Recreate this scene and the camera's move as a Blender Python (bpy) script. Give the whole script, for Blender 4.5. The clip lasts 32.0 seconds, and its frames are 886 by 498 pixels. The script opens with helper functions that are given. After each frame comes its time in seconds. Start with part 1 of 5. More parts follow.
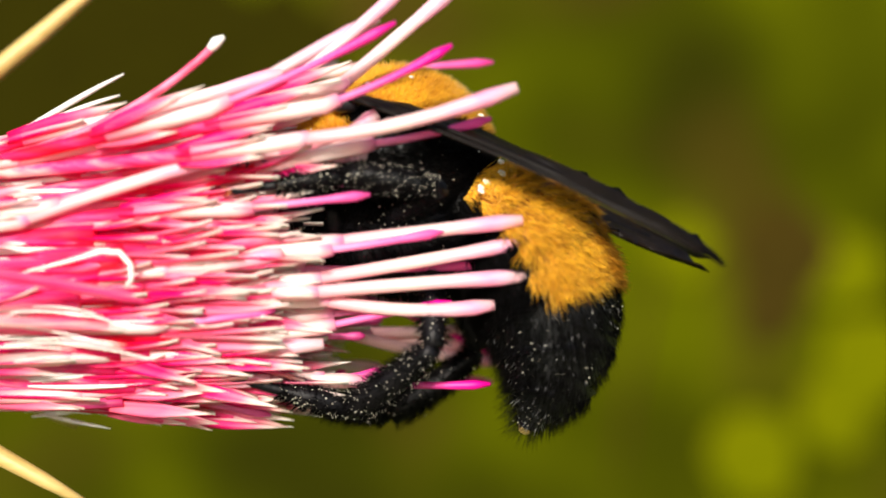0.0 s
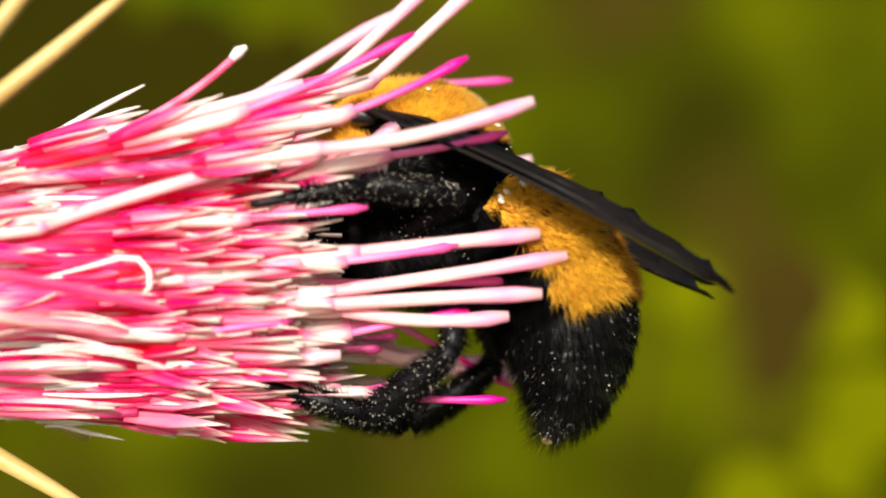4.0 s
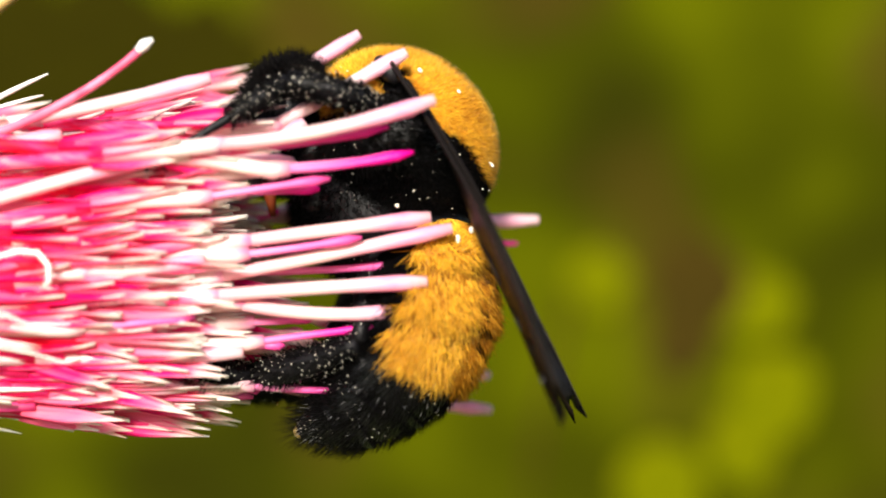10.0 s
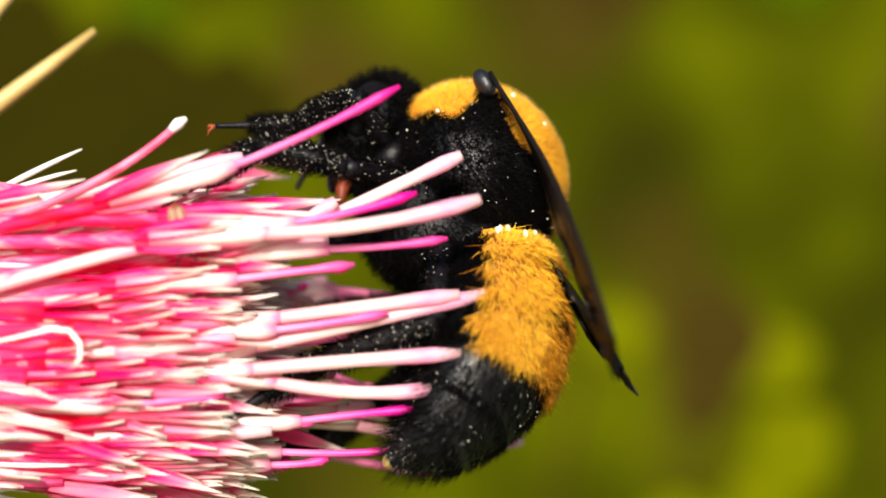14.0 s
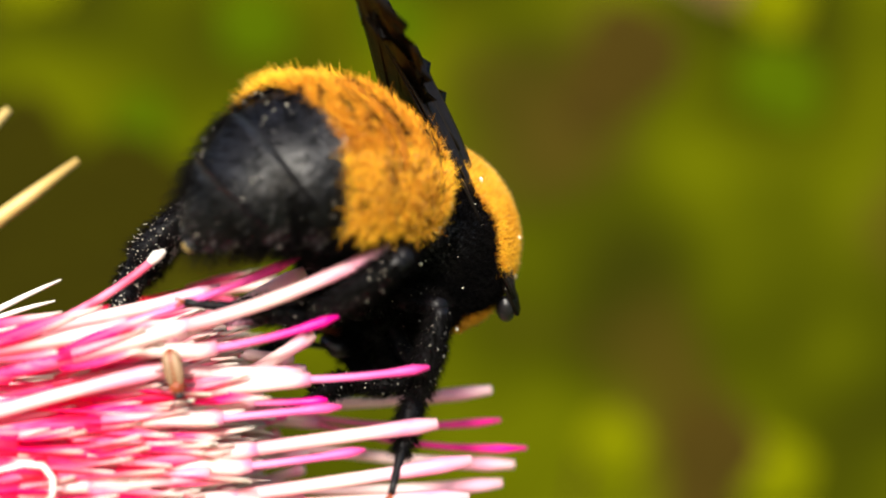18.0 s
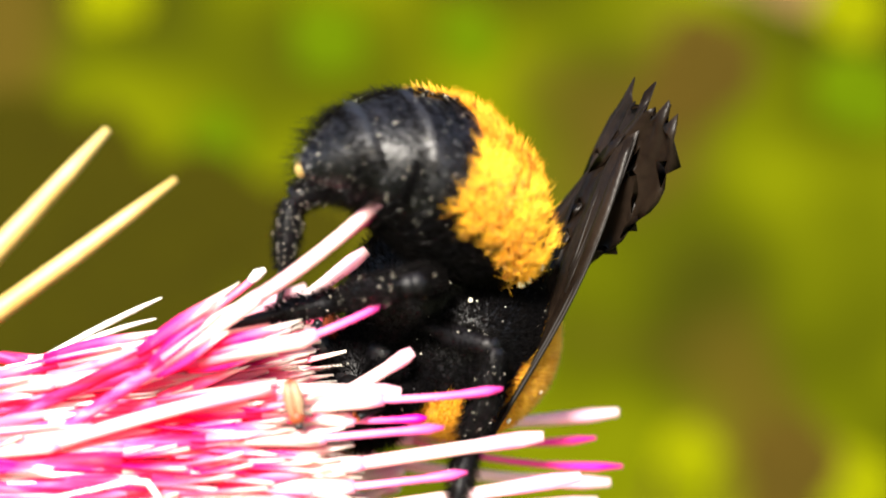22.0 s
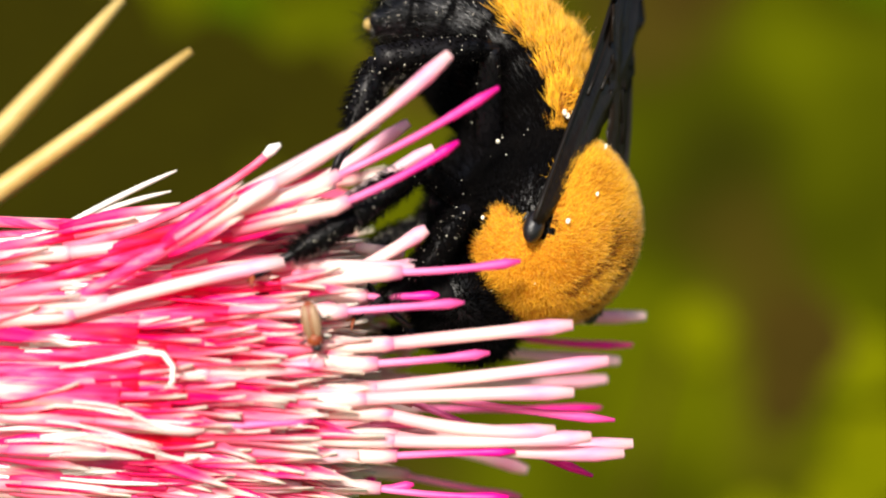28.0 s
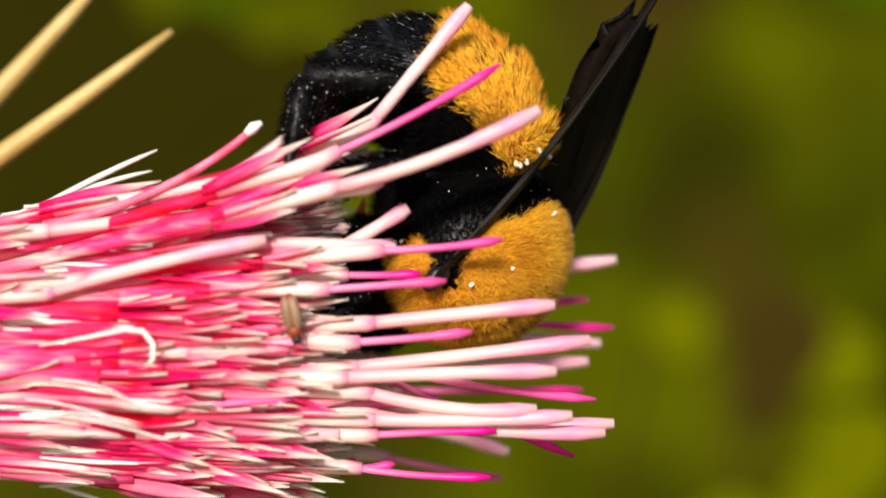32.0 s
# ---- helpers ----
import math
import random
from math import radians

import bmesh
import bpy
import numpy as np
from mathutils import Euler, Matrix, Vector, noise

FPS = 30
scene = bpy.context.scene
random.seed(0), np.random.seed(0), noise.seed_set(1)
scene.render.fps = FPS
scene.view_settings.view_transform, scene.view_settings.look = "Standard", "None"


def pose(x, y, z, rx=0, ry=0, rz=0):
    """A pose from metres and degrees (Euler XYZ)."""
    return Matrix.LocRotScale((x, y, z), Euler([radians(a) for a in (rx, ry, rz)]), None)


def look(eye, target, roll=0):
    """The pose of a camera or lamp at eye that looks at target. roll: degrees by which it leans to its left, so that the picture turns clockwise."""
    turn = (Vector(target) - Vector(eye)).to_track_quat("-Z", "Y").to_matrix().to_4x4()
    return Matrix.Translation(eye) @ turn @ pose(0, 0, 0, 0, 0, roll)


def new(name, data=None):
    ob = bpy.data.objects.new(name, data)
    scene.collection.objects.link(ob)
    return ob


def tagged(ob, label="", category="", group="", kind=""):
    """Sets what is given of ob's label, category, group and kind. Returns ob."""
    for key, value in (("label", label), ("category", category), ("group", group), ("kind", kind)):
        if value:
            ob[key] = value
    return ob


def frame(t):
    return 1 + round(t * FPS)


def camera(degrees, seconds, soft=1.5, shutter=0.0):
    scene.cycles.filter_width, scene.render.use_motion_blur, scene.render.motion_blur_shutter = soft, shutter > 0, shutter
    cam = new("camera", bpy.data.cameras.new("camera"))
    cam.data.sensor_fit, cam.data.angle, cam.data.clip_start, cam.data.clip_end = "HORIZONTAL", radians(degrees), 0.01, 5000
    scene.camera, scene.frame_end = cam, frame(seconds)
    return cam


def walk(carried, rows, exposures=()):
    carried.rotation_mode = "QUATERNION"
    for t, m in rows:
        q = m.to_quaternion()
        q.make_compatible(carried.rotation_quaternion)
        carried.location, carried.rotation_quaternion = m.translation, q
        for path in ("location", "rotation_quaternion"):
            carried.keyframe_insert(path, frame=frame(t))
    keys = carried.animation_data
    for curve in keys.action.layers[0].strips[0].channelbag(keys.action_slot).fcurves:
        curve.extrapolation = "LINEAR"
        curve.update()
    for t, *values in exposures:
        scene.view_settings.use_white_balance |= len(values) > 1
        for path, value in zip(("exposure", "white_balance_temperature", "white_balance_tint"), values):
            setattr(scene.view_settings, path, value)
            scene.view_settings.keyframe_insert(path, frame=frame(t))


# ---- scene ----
LENS = 35.0
cam = camera(LENS, 32.0, soft=1.8)
cam.data.dof.use_dof = True
cam.data.dof.focus_distance = 0.0595
cam.data.dof.aperture_fstop = 24.0


def eye(x, y, z, yaw, pitch, lean):
    """A camera pose: place, then yaw, pitch and lean in degrees."""
    return pose(x, y, z, 0, 0, yaw) @ pose(0, 0, 0, 90 + pitch) @ pose(0, 0, 0, 0, 0, lean)


walk(cam, [
    (0, eye(0.00122, -0.06220, -0.00180, -0.24, -5.93, -2.50)),
    (0.5, eye(0.00113, -0.06220, -0.00198, -0.47, -5.23, -2.43)),
    (1, eye(0.00102, -0.06220, -0.00215, -0.84, -5.04, -2.36)),
    (1.5, eye(0.00088, -0.06220, -0.00231, -1.30, -5.83, -2.29)),
    (2, eye(0.00078, -0.06220, -0.00251, -2.22, -4.29, -2.21)),
    (2.5, eye(0.00074, -0.06220, -0.00265, -0.70, -4.86, -2.14)),
    (3, eye(0.00064, -0.06220, -0.00282, -0.87, -4.49, -2.07)),
    (3.5, eye(0.00056, -0.06220, -0.00298, -0.47, -4.19, -2.00)),
    (5.5, eye(0.00031, -0.06220, -0.00340, 0.04, -3.46, -1.10)),
    (6, eye(0.00028, -0.06220, -0.00343, -0.07, -2.57, -0.70)),
    (6.5, eye(0.00048, -0.06220, -0.00335, -0.49, -4.65, -0.67)),
    (7, eye(0.00065, -0.06220, -0.00329, -2.17, -4.64, -0.63)),
    (7.5, eye(0.00081, -0.06220, -0.00318, -2.29, -2.66, -0.60)),
    (8, eye(0.00092, -0.06220, -0.00304, -2.64, -2.44, -0.57)),
    (8.5, eye(0.00105, -0.06220, -0.00290, -2.37, -3.50, -0.53)),
    (9, eye(0.00117, -0.06220, -0.00275, -2.17, -4.66, -0.50)),
    (9.5, eye(0.00108, -0.06220, -0.00253, -2.78, -4.64, -0.43)),
    (10, eye(0.00095, -0.06220, -0.00230, -3.64, -4.99, -0.35)),
    (10.5, eye(0.00088, -0.06220, -0.00205, -3.40, -6.04, -0.27)),
    (11, eye(0.00090, -0.06220, -0.00182, -2.66, -5.33, -0.20)),
    (11.5, eye(0.00091, -0.06220, -0.00158, -1.45, -5.06, -0.12)),
    (12, eye(0.00086, -0.06220, -0.00135, -1.66, -4.47, -0.05)),
    (12.5, eye(0.00071, -0.06220, -0.00113, -2.65, -5.76, 0.03)),
    (13, eye(0.00070, -0.06220, -0.00090, -2.38, -4.51, 0.10)),
    (13.5, eye(0.00062, -0.06220, -0.00097, -2.89, -3.39, 0.10)),
    (15.5, eye(0.00040, -0.06220, -0.00120, -2.69, -2.32, 0.10)),
    (16, eye(0.00112, -0.06220, -0.00071, -3.45, -0.48, 0.10)),
    (16.5, eye(0.00119, -0.06220, -0.00083, -3.26, -0.96, 0.10)),
    (17, eye(0.00112, -0.06220, -0.00097, -4.71, -0.19, 0.10)),
    (17.5, eye(0.00117, -0.06220, -0.00053, -4.09, -0.39, 0.10)),
    (18, eye(0.00120, -0.06220, -0.00006, -3.07, 1.40, 0.10)),
    (18.5, eye(0.00100, -0.06220, 0.00021, -1.04, 1.30, 0.09)),
    (19, eye(0.00068, -0.06220, 0.00041, -1.60, 1.20, 0.08)),
    (19.5, eye(0.00058, -0.06220, 0.00036, -1.67, 1.52, 0.07)),
    (20, eye(0.00032, -0.06220, 0.00038, -1.73, 4.90, 0.06)),
    (20.5, eye(0.00010, -0.06220, 0.00036, -2.39, 6.55, 0.05)),
    (21, eye(0.00012, -0.06220, 0.00029, -1.53, 5.17, 0.04)),
    (21.5, eye(0.00013, -0.06220, 0.00024, 0.00, 3.76, 0.03)),
    (22, eye(0.00012, -0.06220, 0.00014, -0.14, 1.93, 0.02)),
    (22.5, eye(0.00008, -0.06220, 0.00007, 0.25, 0.45, 0.01)),
    (23, eye(0.00000, -0.06220, 0.00000, 0.00, 0.00, -0.00)),
    (23.5, eye(0.00000, -0.06220, 0.00010, -0.68, 0.13, 0.10)),
    (24, eye(-0.00000, -0.06220, 0.00021, -1.10, 0.56, 0.20)),
    (24.5, eye(-0.00005, -0.06220, 0.00034, -1.51, 1.93, 0.30)),
    (25, eye(-0.00007, -0.06220, 0.00046, -1.66, 2.55, 0.40)),
    (25.5, eye(0.00002, -0.06220, 0.00055, -1.50, 0.63, 0.50)),
    (26, eye(0.00009, -0.06220, 0.00068, -0.33, -0.67, 0.60)),
    (26.5, eye(0.00011, -0.06220, 0.00060, -0.51, -1.49, 0.70)),
    (28.5, eye(0.00015, -0.06220, 0.00036, 0.60, -3.50, 1.10)),
    (29, eye(0.00014, -0.06220, 0.00024, 0.18, -3.14, 1.11)),
    (29.5, eye(0.00011, -0.06220, 0.00011, -0.84, -3.50, 1.13)),
    (30, eye(0.00011, -0.06220, 0.00002, -0.65, -3.74, 1.14)),
    (30.5, eye(0.00011, -0.06220, -0.00008, -0.46, -3.95, 1.16)),
    (31, eye(0.00011, -0.06220, -0.00018, -0.15, -3.77, 1.17)),
    (31.5, eye(0.00010, -0.06220, -0.00028, -0.34, -3.87, 1.19)),
    (32, eye(0.00009, -0.06220, -0.00039, -0.40, -3.36, 1.20)),
], exposures=[(0, 0.69), (2, 0.78), (6, 0.78), (7, 0.76), (9, 0.95), (11, 0.85), (13, 0.8), (17, 0.98), (19, 0.98), (20, 0.95), (21, 0.9), (22, 1.85), (23, 1.3), (24, 1.08), (25, 1.08), (26, 0.9), (29, 0.72), (30, 0.84), (31, 0.82), (32, 0.36)])

# ---- light ----
SUN_ELEVATION, SUN_TURN = 27.0, 192.0
world = bpy.data.worlds.new("sky")
scene.world = world
world.use_nodes = True
nt = world.node_tree
sky = nt.nodes.new("ShaderNodeTexSky")
sky.sky_type, sky.sun_disc = "NISHITA", False
sky.sun_elevation, sky.sun_rotation = radians(SUN_ELEVATION), radians(SUN_TURN)
nt.links.new(sky.outputs[0], nt.nodes["Background"].inputs[0])
nt.nodes["Background"].inputs[1].default_value = 0.095
sun = new("sun", bpy.data.lights.new("sun", "SUN"))
sun.data.energy, sun.data.angle, sun.data.color = 4.9, radians(10.0), (1.0, 0.93, 0.82)
sun.matrix_world = look((-0.2, -0.95, 0.495), (0, 0, 0))

# ---- materials ----


def material(name, colour, rough=0.5, second=None, scale=400.0, spread=(0.35, 0.65), bump=0.0, fine=2500.0, metal=0.0,
             spec=0.5, vary=0.0, sheen=0.0, coat=0.0, stretch=(1, 1, 1), through_light=0.0):
    """A procedural surface: two colours mixed by coarse and fine noise, a fine relief and an optional variation by object."""
    m = bpy.data.materials.new(name)
    m.use_nodes = True
    t = m.node_tree
    b = t.nodes["Principled BSDF"]
    b.inputs["Roughness"].default_value, b.inputs["Metallic"].default_value = rough, metal
    b.inputs["Specular IOR Level"].default_value = spec
    b.inputs["Sheen Weight"].default_value, b.inputs["Coat Weight"].default_value = sheen, coat
    co = t.nodes.new("ShaderNodeTexCoord")
    mp = t.nodes.new("ShaderNodeMapping")
    mp.inputs["Scale"].default_value = stretch
    t.links.new(co.outputs["Object"], mp.inputs["Vector"])
    n1, n2 = t.nodes.new("ShaderNodeTexNoise"), t.nodes.new("ShaderNodeTexNoise")
    n1.inputs["Scale"].default_value, n2.inputs["Scale"].default_value = scale, fine
    n1.inputs["Detail"].default_value = 4
    for n in (n1, n2):
        t.links.new(mp.outputs[0], n.inputs["Vector"])
    add = t.nodes.new("ShaderNodeMath")
    add.operation = "MULTIPLY_ADD"
    add.inputs[1].default_value = 0.35
    t.links.new(n2.outputs["Fac"], add.inputs[0])
    sub = t.nodes.new("ShaderNodeMath")
    sub.operation = "SUBTRACT"
    sub.inputs[1].default_value = 0.175
    t.links.new(n1.outputs["Fac"], sub.inputs[0])
    t.links.new(sub.outputs[0], add.inputs[2])
    ramp = t.nodes.new("ShaderNodeValToRGB")
    ramp.color_ramp.elements[0].position, ramp.color_ramp.elements[1].position = spread
    ramp.color_ramp.elements[0].color = (*colour, 1)
    ramp.color_ramp.elements[1].color = (*(second or colour), 1)
    t.links.new(add.outputs[0], ramp.inputs[0])
    out = ramp.outputs[0]
    if vary:
        info = t.nodes.new("ShaderNodeObjectInfo")
        hsv = t.nodes.new("ShaderNodeHueSaturation")
        rng = t.nodes.new("ShaderNodeMapRange")
        rng.inputs[3].default_value, rng.inputs[4].default_value = 1 - vary, 1 + vary
        t.links.new(info.outputs["Random"], rng.inputs[0])
        t.links.new(rng.outputs[0], hsv.inputs["Value"])
        t.links.new(out, hsv.inputs["Color"])
        out = hsv.outputs[0]
    t.links.new(out, b.inputs["Base Color"])
    if bump:
        bp = t.nodes.new("ShaderNodeBump")
        bp.inputs["Strength"].default_value, bp.inputs["Distance"].default_value = bump, 0.00008
        t.links.new(n2.outputs["Fac"], bp.inputs["Height"])
        t.links.new(bp.outputs[0], b.inputs["Normal"])
    if through_light:
        tr = t.nodes.new("ShaderNodeBsdfTranslucent")
        t.links.new(out, tr.inputs["Color"])
        mx = t.nodes.new("ShaderNodeMixShader")
        mx.inputs[0].default_value = through_light
        t.links.new(b.outputs[0], mx.inputs[1])
        t.links.new(tr.outputs[0], mx.inputs[2])
        t.links.new(mx.outputs[0], t.nodes["Material Output"].inputs["Surface"])
    return m


def graded(name, stops, axis="Generated", rough=0.45, streak=0.25, through_light=0.15, vary=0.12, low=0.0, high=1.0, bump=0.3):
    """A petal surface whose colour runs along x by the given stops, with lengthwise streaks."""
    m = bpy.data.materials.new(name)
    m.use_nodes = True
    t = m.node_tree
    b = t.nodes["Principled BSDF"]
    b.inputs["Roughness"].default_value = rough
    co = t.nodes.new("ShaderNodeTexCoord")
    sep = t.nodes.new("ShaderNodeSeparateXYZ")
    t.links.new(co.outputs[axis], sep.inputs[0])
    rng = t.nodes.new("ShaderNodeMapRange")
    rng.inputs[1].default_value, rng.inputs[2].default_value = low, high
    t.links.new(sep.outputs[0], rng.inputs[0])
    mp = t.nodes.new("ShaderNodeMapping")
    mp.inputs["Scale"].default_value = (0.12, 1, 1)
    t.links.new(co.outputs["Object"], mp.inputs["Vector"])
    n1, n2 = t.nodes.new("ShaderNodeTexNoise"), t.nodes.new("ShaderNodeTexNoise")
    n1.inputs["Scale"].default_value, n2.inputs["Scale"].default_value = 2600, 9000
    for n in (n1, n2):
        t.links.new(mp.outputs[0], n.inputs["Vector"])
    mad = t.nodes.new("ShaderNodeMath")
    mad.operation = "MULTIPLY_ADD"
    mad.inputs[1].default_value = streak
    t.links.new(n1.outputs["Fac"], mad.inputs[0])
    t.links.new(rng.outputs[0], mad.inputs[2])
    sub = t.nodes.new("ShaderNodeMath")
    sub.operation = "SUBTRACT"
    sub.inputs[1].default_value = streak / 2
    t.links.new(mad.outputs[0], sub.inputs[0])
    ramp = t.nodes.new("ShaderNodeValToRGB")
    while len(ramp.color_ramp.elements) < len(stops):
        ramp.color_ramp.elements.new(0.5)
    for e, (p, c) in zip(ramp.color_ramp.elements, stops):
        e.position, e.color = p, (*c, 1)
    t.links.new(sub.outputs[0], ramp.inputs[0])
    info = t.nodes.new("ShaderNodeObjectInfo")
    hsv = t.nodes.new("ShaderNodeHueSaturation")
    r2 = t.nodes.new("ShaderNodeMapRange")
    r2.inputs[3].default_value, r2.inputs[4].default_value = 1 - vary, 1 + vary
    t.links.new(info.outputs["Random"], r2.inputs[0])
    t.links.new(r2.outputs[0], hsv.inputs["Saturation"])
    t.links.new(ramp.outputs[0], hsv.inputs["Color"])
    t.links.new(hsv.outputs[0], b.inputs["Base Color"])
    bp = t.nodes.new("ShaderNodeBump")
    bp.inputs["Strength"].default_value, bp.inputs["Distance"].default_value = bump, 0.00006
    t.links.new(n2.outputs["Fac"], bp.inputs["Height"])
    t.links.new(bp.outputs[0], b.inputs["Normal"])
    tr = t.nodes.new("ShaderNodeBsdfTranslucent")
    t.links.new(hsv.outputs[0], tr.inputs["Color"])
    mx = t.nodes.new("ShaderNodeMixShader")
    mx.inputs[0].default_value = through_light
    t.links.new(b.outputs[0], mx.inputs[1])
    t.links.new(tr.outputs[0], mx.inputs[2])
    t.links.new(mx.outputs[0], t.nodes["Material Output"].inputs["Surface"])
    return m


def streaked(name, stops, through_light=0.5, shift=0.30):
    """A petal tube of lengthwise streaks; the tubes differ from one another from red to pale pink."""
    m = bpy.data.materials.new(name)
    m.use_nodes = True
    t = m.node_tree
    b = t.nodes["Principled BSDF"]
    b.inputs["Roughness"].default_value, b.inputs["Specular IOR Level"].default_value = 0.5, 0.3
    co = t.nodes.new("ShaderNodeTexCoord")
    mp = t.nodes.new("ShaderNodeMapping")
    mp.inputs["Scale"].default_value = (0.05, 1, 1)
    t.links.new(co.outputs["Object"], mp.inputs["Vector"])
    n1, n2 = t.nodes.new("ShaderNodeTexNoise"), t.nodes.new("ShaderNodeTexNoise")
    n1.inputs["Scale"].default_value, n2.inputs["Scale"].default_value = 2400, 7000
    for n in (n1, n2):
        t.links.new(mp.outputs[0], n.inputs["Vector"])
    info = t.nodes.new("ShaderNodeObjectInfo")
    r = t.nodes.new("ShaderNodeMapRange")
    r.inputs[3].default_value, r.inputs[4].default_value = -shift / 2, shift / 2
    t.links.new(info.outputs["Random"], r.inputs[0])
    a1, a2 = t.nodes.new("ShaderNodeMath"), t.nodes.new("ShaderNodeMath")
    along, pale, both = t.nodes.new("ShaderNodeSeparateXYZ"), t.nodes.new("ShaderNodeMapRange"), t.nodes.new("ShaderNodeMath")
    pale.inputs[1].default_value, pale.inputs[2].default_value = -0.019, -0.011
    pale.inputs[3].default_value, pale.inputs[4].default_value = 0.34, 0.0
    t.links.new(co.outputs["Object"], along.inputs[0])
    t.links.new(along.outputs[0], pale.inputs[0])
    t.links.new(pale.outputs[0], both.inputs[0])
    t.links.new(r.outputs[0], both.inputs[1])
    t.links.new(n1.outputs["Fac"], a1.inputs[0])
    t.links.new(both.outputs[0], a1.inputs[1])
    a2.operation = "MULTIPLY_ADD"
    a2.inputs[1].default_value = 0.25
    t.links.new(n2.outputs["Fac"], a2.inputs[0])
    t.links.new(a1.outputs[0], a2.inputs[2])
    a3 = t.nodes.new("ShaderNodeMath")
    a3.operation = "SUBTRACT"
    a3.inputs[1].default_value = 0.125
    t.links.new(a2.outputs[0], a3.inputs[0])
    ramp = t.nodes.new("ShaderNodeValToRGB")
    while len(ramp.color_ramp.elements) < len(stops):
        ramp.color_ramp.elements.new(0.5)
    for e, (p, c) in zip(ramp.color_ramp.elements, stops):
        e.position, e.color = p, (*c, 1)
    t.links.new(a3.outputs[0], ramp.inputs[0])
    t.links.new(ramp.outputs[0], b.inputs["Base Color"])
    bp = t.nodes.new("ShaderNodeBump")
    bp.inputs["Strength"].default_value, bp.inputs["Distance"].default_value = 0.5, 0.00006
    t.links.new(n1.outputs["Fac"], bp.inputs["Height"])
    t.links.new(bp.outputs[0], b.inputs["Normal"])
    tr = t.nodes.new("ShaderNodeBsdfTranslucent")
    t.links.new(ramp.outputs[0], tr.inputs["Color"])
    mx = t.nodes.new("ShaderNodeMixShader")
    mx.inputs[0].default_value = through_light
    t.links.new(b.outputs[0], mx.inputs[1])
    t.links.new(tr.outputs[0], mx.inputs[2])
    t.links.new(mx.outputs[0], t.nodes["Material Output"].inputs["Surface"])
    return m


COROLLA = streaked("corolla_red_pink", [(0.34, (0.95, 0.010, 0.055)), (0.54, (0.95, 0.020, 0.17)), (0.68, (0.95, 0.10, 0.36)), (0.80, (0.95, 0.36, 0.46)), (0.95, (0.95, 0.76, 0.70))], through_light=0.52)
LOBE = graded("lobe_white_pink", [(0.0, (0.95, 0.020, 0.14)), (0.48, (0.95, 0.05, 0.26)), (0.71, (0.95, 0.26, 0.40)), (0.84, (0.95, 0.70, 0.66)), (1.0, (0.95, 0.89, 0.80))],
              high=1.0, streak=0.5, vary=0.2, through_light=0.48)
ANTHER = graded("anther_cream_pink", [(0.0, (0.95, 0.20, 0.38)), (0.32, (0.95, 0.55, 0.54)), (0.6, (0.95, 0.82, 0.76)), (0.88, (0.94, 0.60, 0.60)), (1.0, (0.92, 0.32, 0.52))],
                streak=0.3, through_light=0.35)
STYLE_PINK = graded("style_magenta", [(0.0, (0.93, 0.30, 0.55)), (0.6, (0.91, 0.07, 0.40)), (1.0, (0.86, 0.008, 0.32))], streak=0.2, through_light=0.35)
STYLE_PALE = graded("style_pale_pink", [(0.0, (0.95, 0.50, 0.56)), (0.5, (0.95, 0.72, 0.68)), (0.85, (0.94, 0.40, 0.57)), (1.0, (0.94, 0.62, 0.64))], streak=0.35, through_light=0.35)
PAPPUS = material("pappus_white", (0.86, 0.82, 0.77), 0.6, (0.88, 0.78, 0.77), scale=900, through_light=0.2)
WOOL = material("pappus_wool", (0.93, 0.03, 0.10), 0.75, (0.95, 0.36, 0.36), scale=260, spread=(0.42, 0.66), bump=0.9, fine=1800, spec=0.15, stretch=(0.12, 1, 1), through_light=0.35)
SPINE = material("spine_straw", (0.40, 0.26, 0.07), 0.5, (0.52, 0.37, 0.13), scale=300, stretch=(0.2, 1, 1), bump=0.3, fine=4000)
THREAD = material("thread_white", (0.78, 0.74, 0.68), 0.7)
INVOLUCRE = material("involucre_peach", (0.52, 0.34, 0.20), 0.7, (0.30, 0.26, 0.10), scale=500, bump=0.5)
PALE_HAIR = material("hair_pale", (0.16, 0.16, 0.18), 0.4, (0.32, 0.31, 0.30), scale=900, spec=0.5)
BROWN_FUR = material("fur_brown", (0.16, 0.05, 0.004), 0.6, (0.26, 0.09, 0.006), scale=500, spec=0.2)
YELLOW = material("fur_yellow", (0.74, 0.36, 0.008), 0.62, (0.82, 0.44, 0.014), scale=350, spec=0.2, sheen=0.15)
AMBER = material("fur_amber", (0.46, 0.165, 0.005), 0.6, (0.56, 0.23, 0.008), scale=500, spec=0.2)
BLACK_FUR = material("fur_black", (0.0015, 0.0013, 0.0015), 0.55, (0.003, 0.0024, 0.0023), scale=400, spec=0.04)
CHITIN = material("chitin_black", (0.003, 0.003, 0.005), 0.42, (0.007, 0.006, 0.008), scale=500, bump=0.4, fine=6000, spec=0.5)
EYE = material("compound_eye", (0.003, 0.003, 0.004), 0.6, (0.006, 0.005, 0.005), scale=700, bump=0.2, fine=14000, spec=0.05)
WING = material("wing_smoky", (0.004, 0.0025, 0.0018), 0.38, (0.011, 0.007, 0.0045), scale=260, bump=0.4, fine=3000, spec=0.10)
VEIN = material("wing_vein", (0.006, 0.004, 0.003), 0.5, spec=0.15)
POLLEN = material("pollen_cream", (0.80, 0.74, 0.60), 0.8)
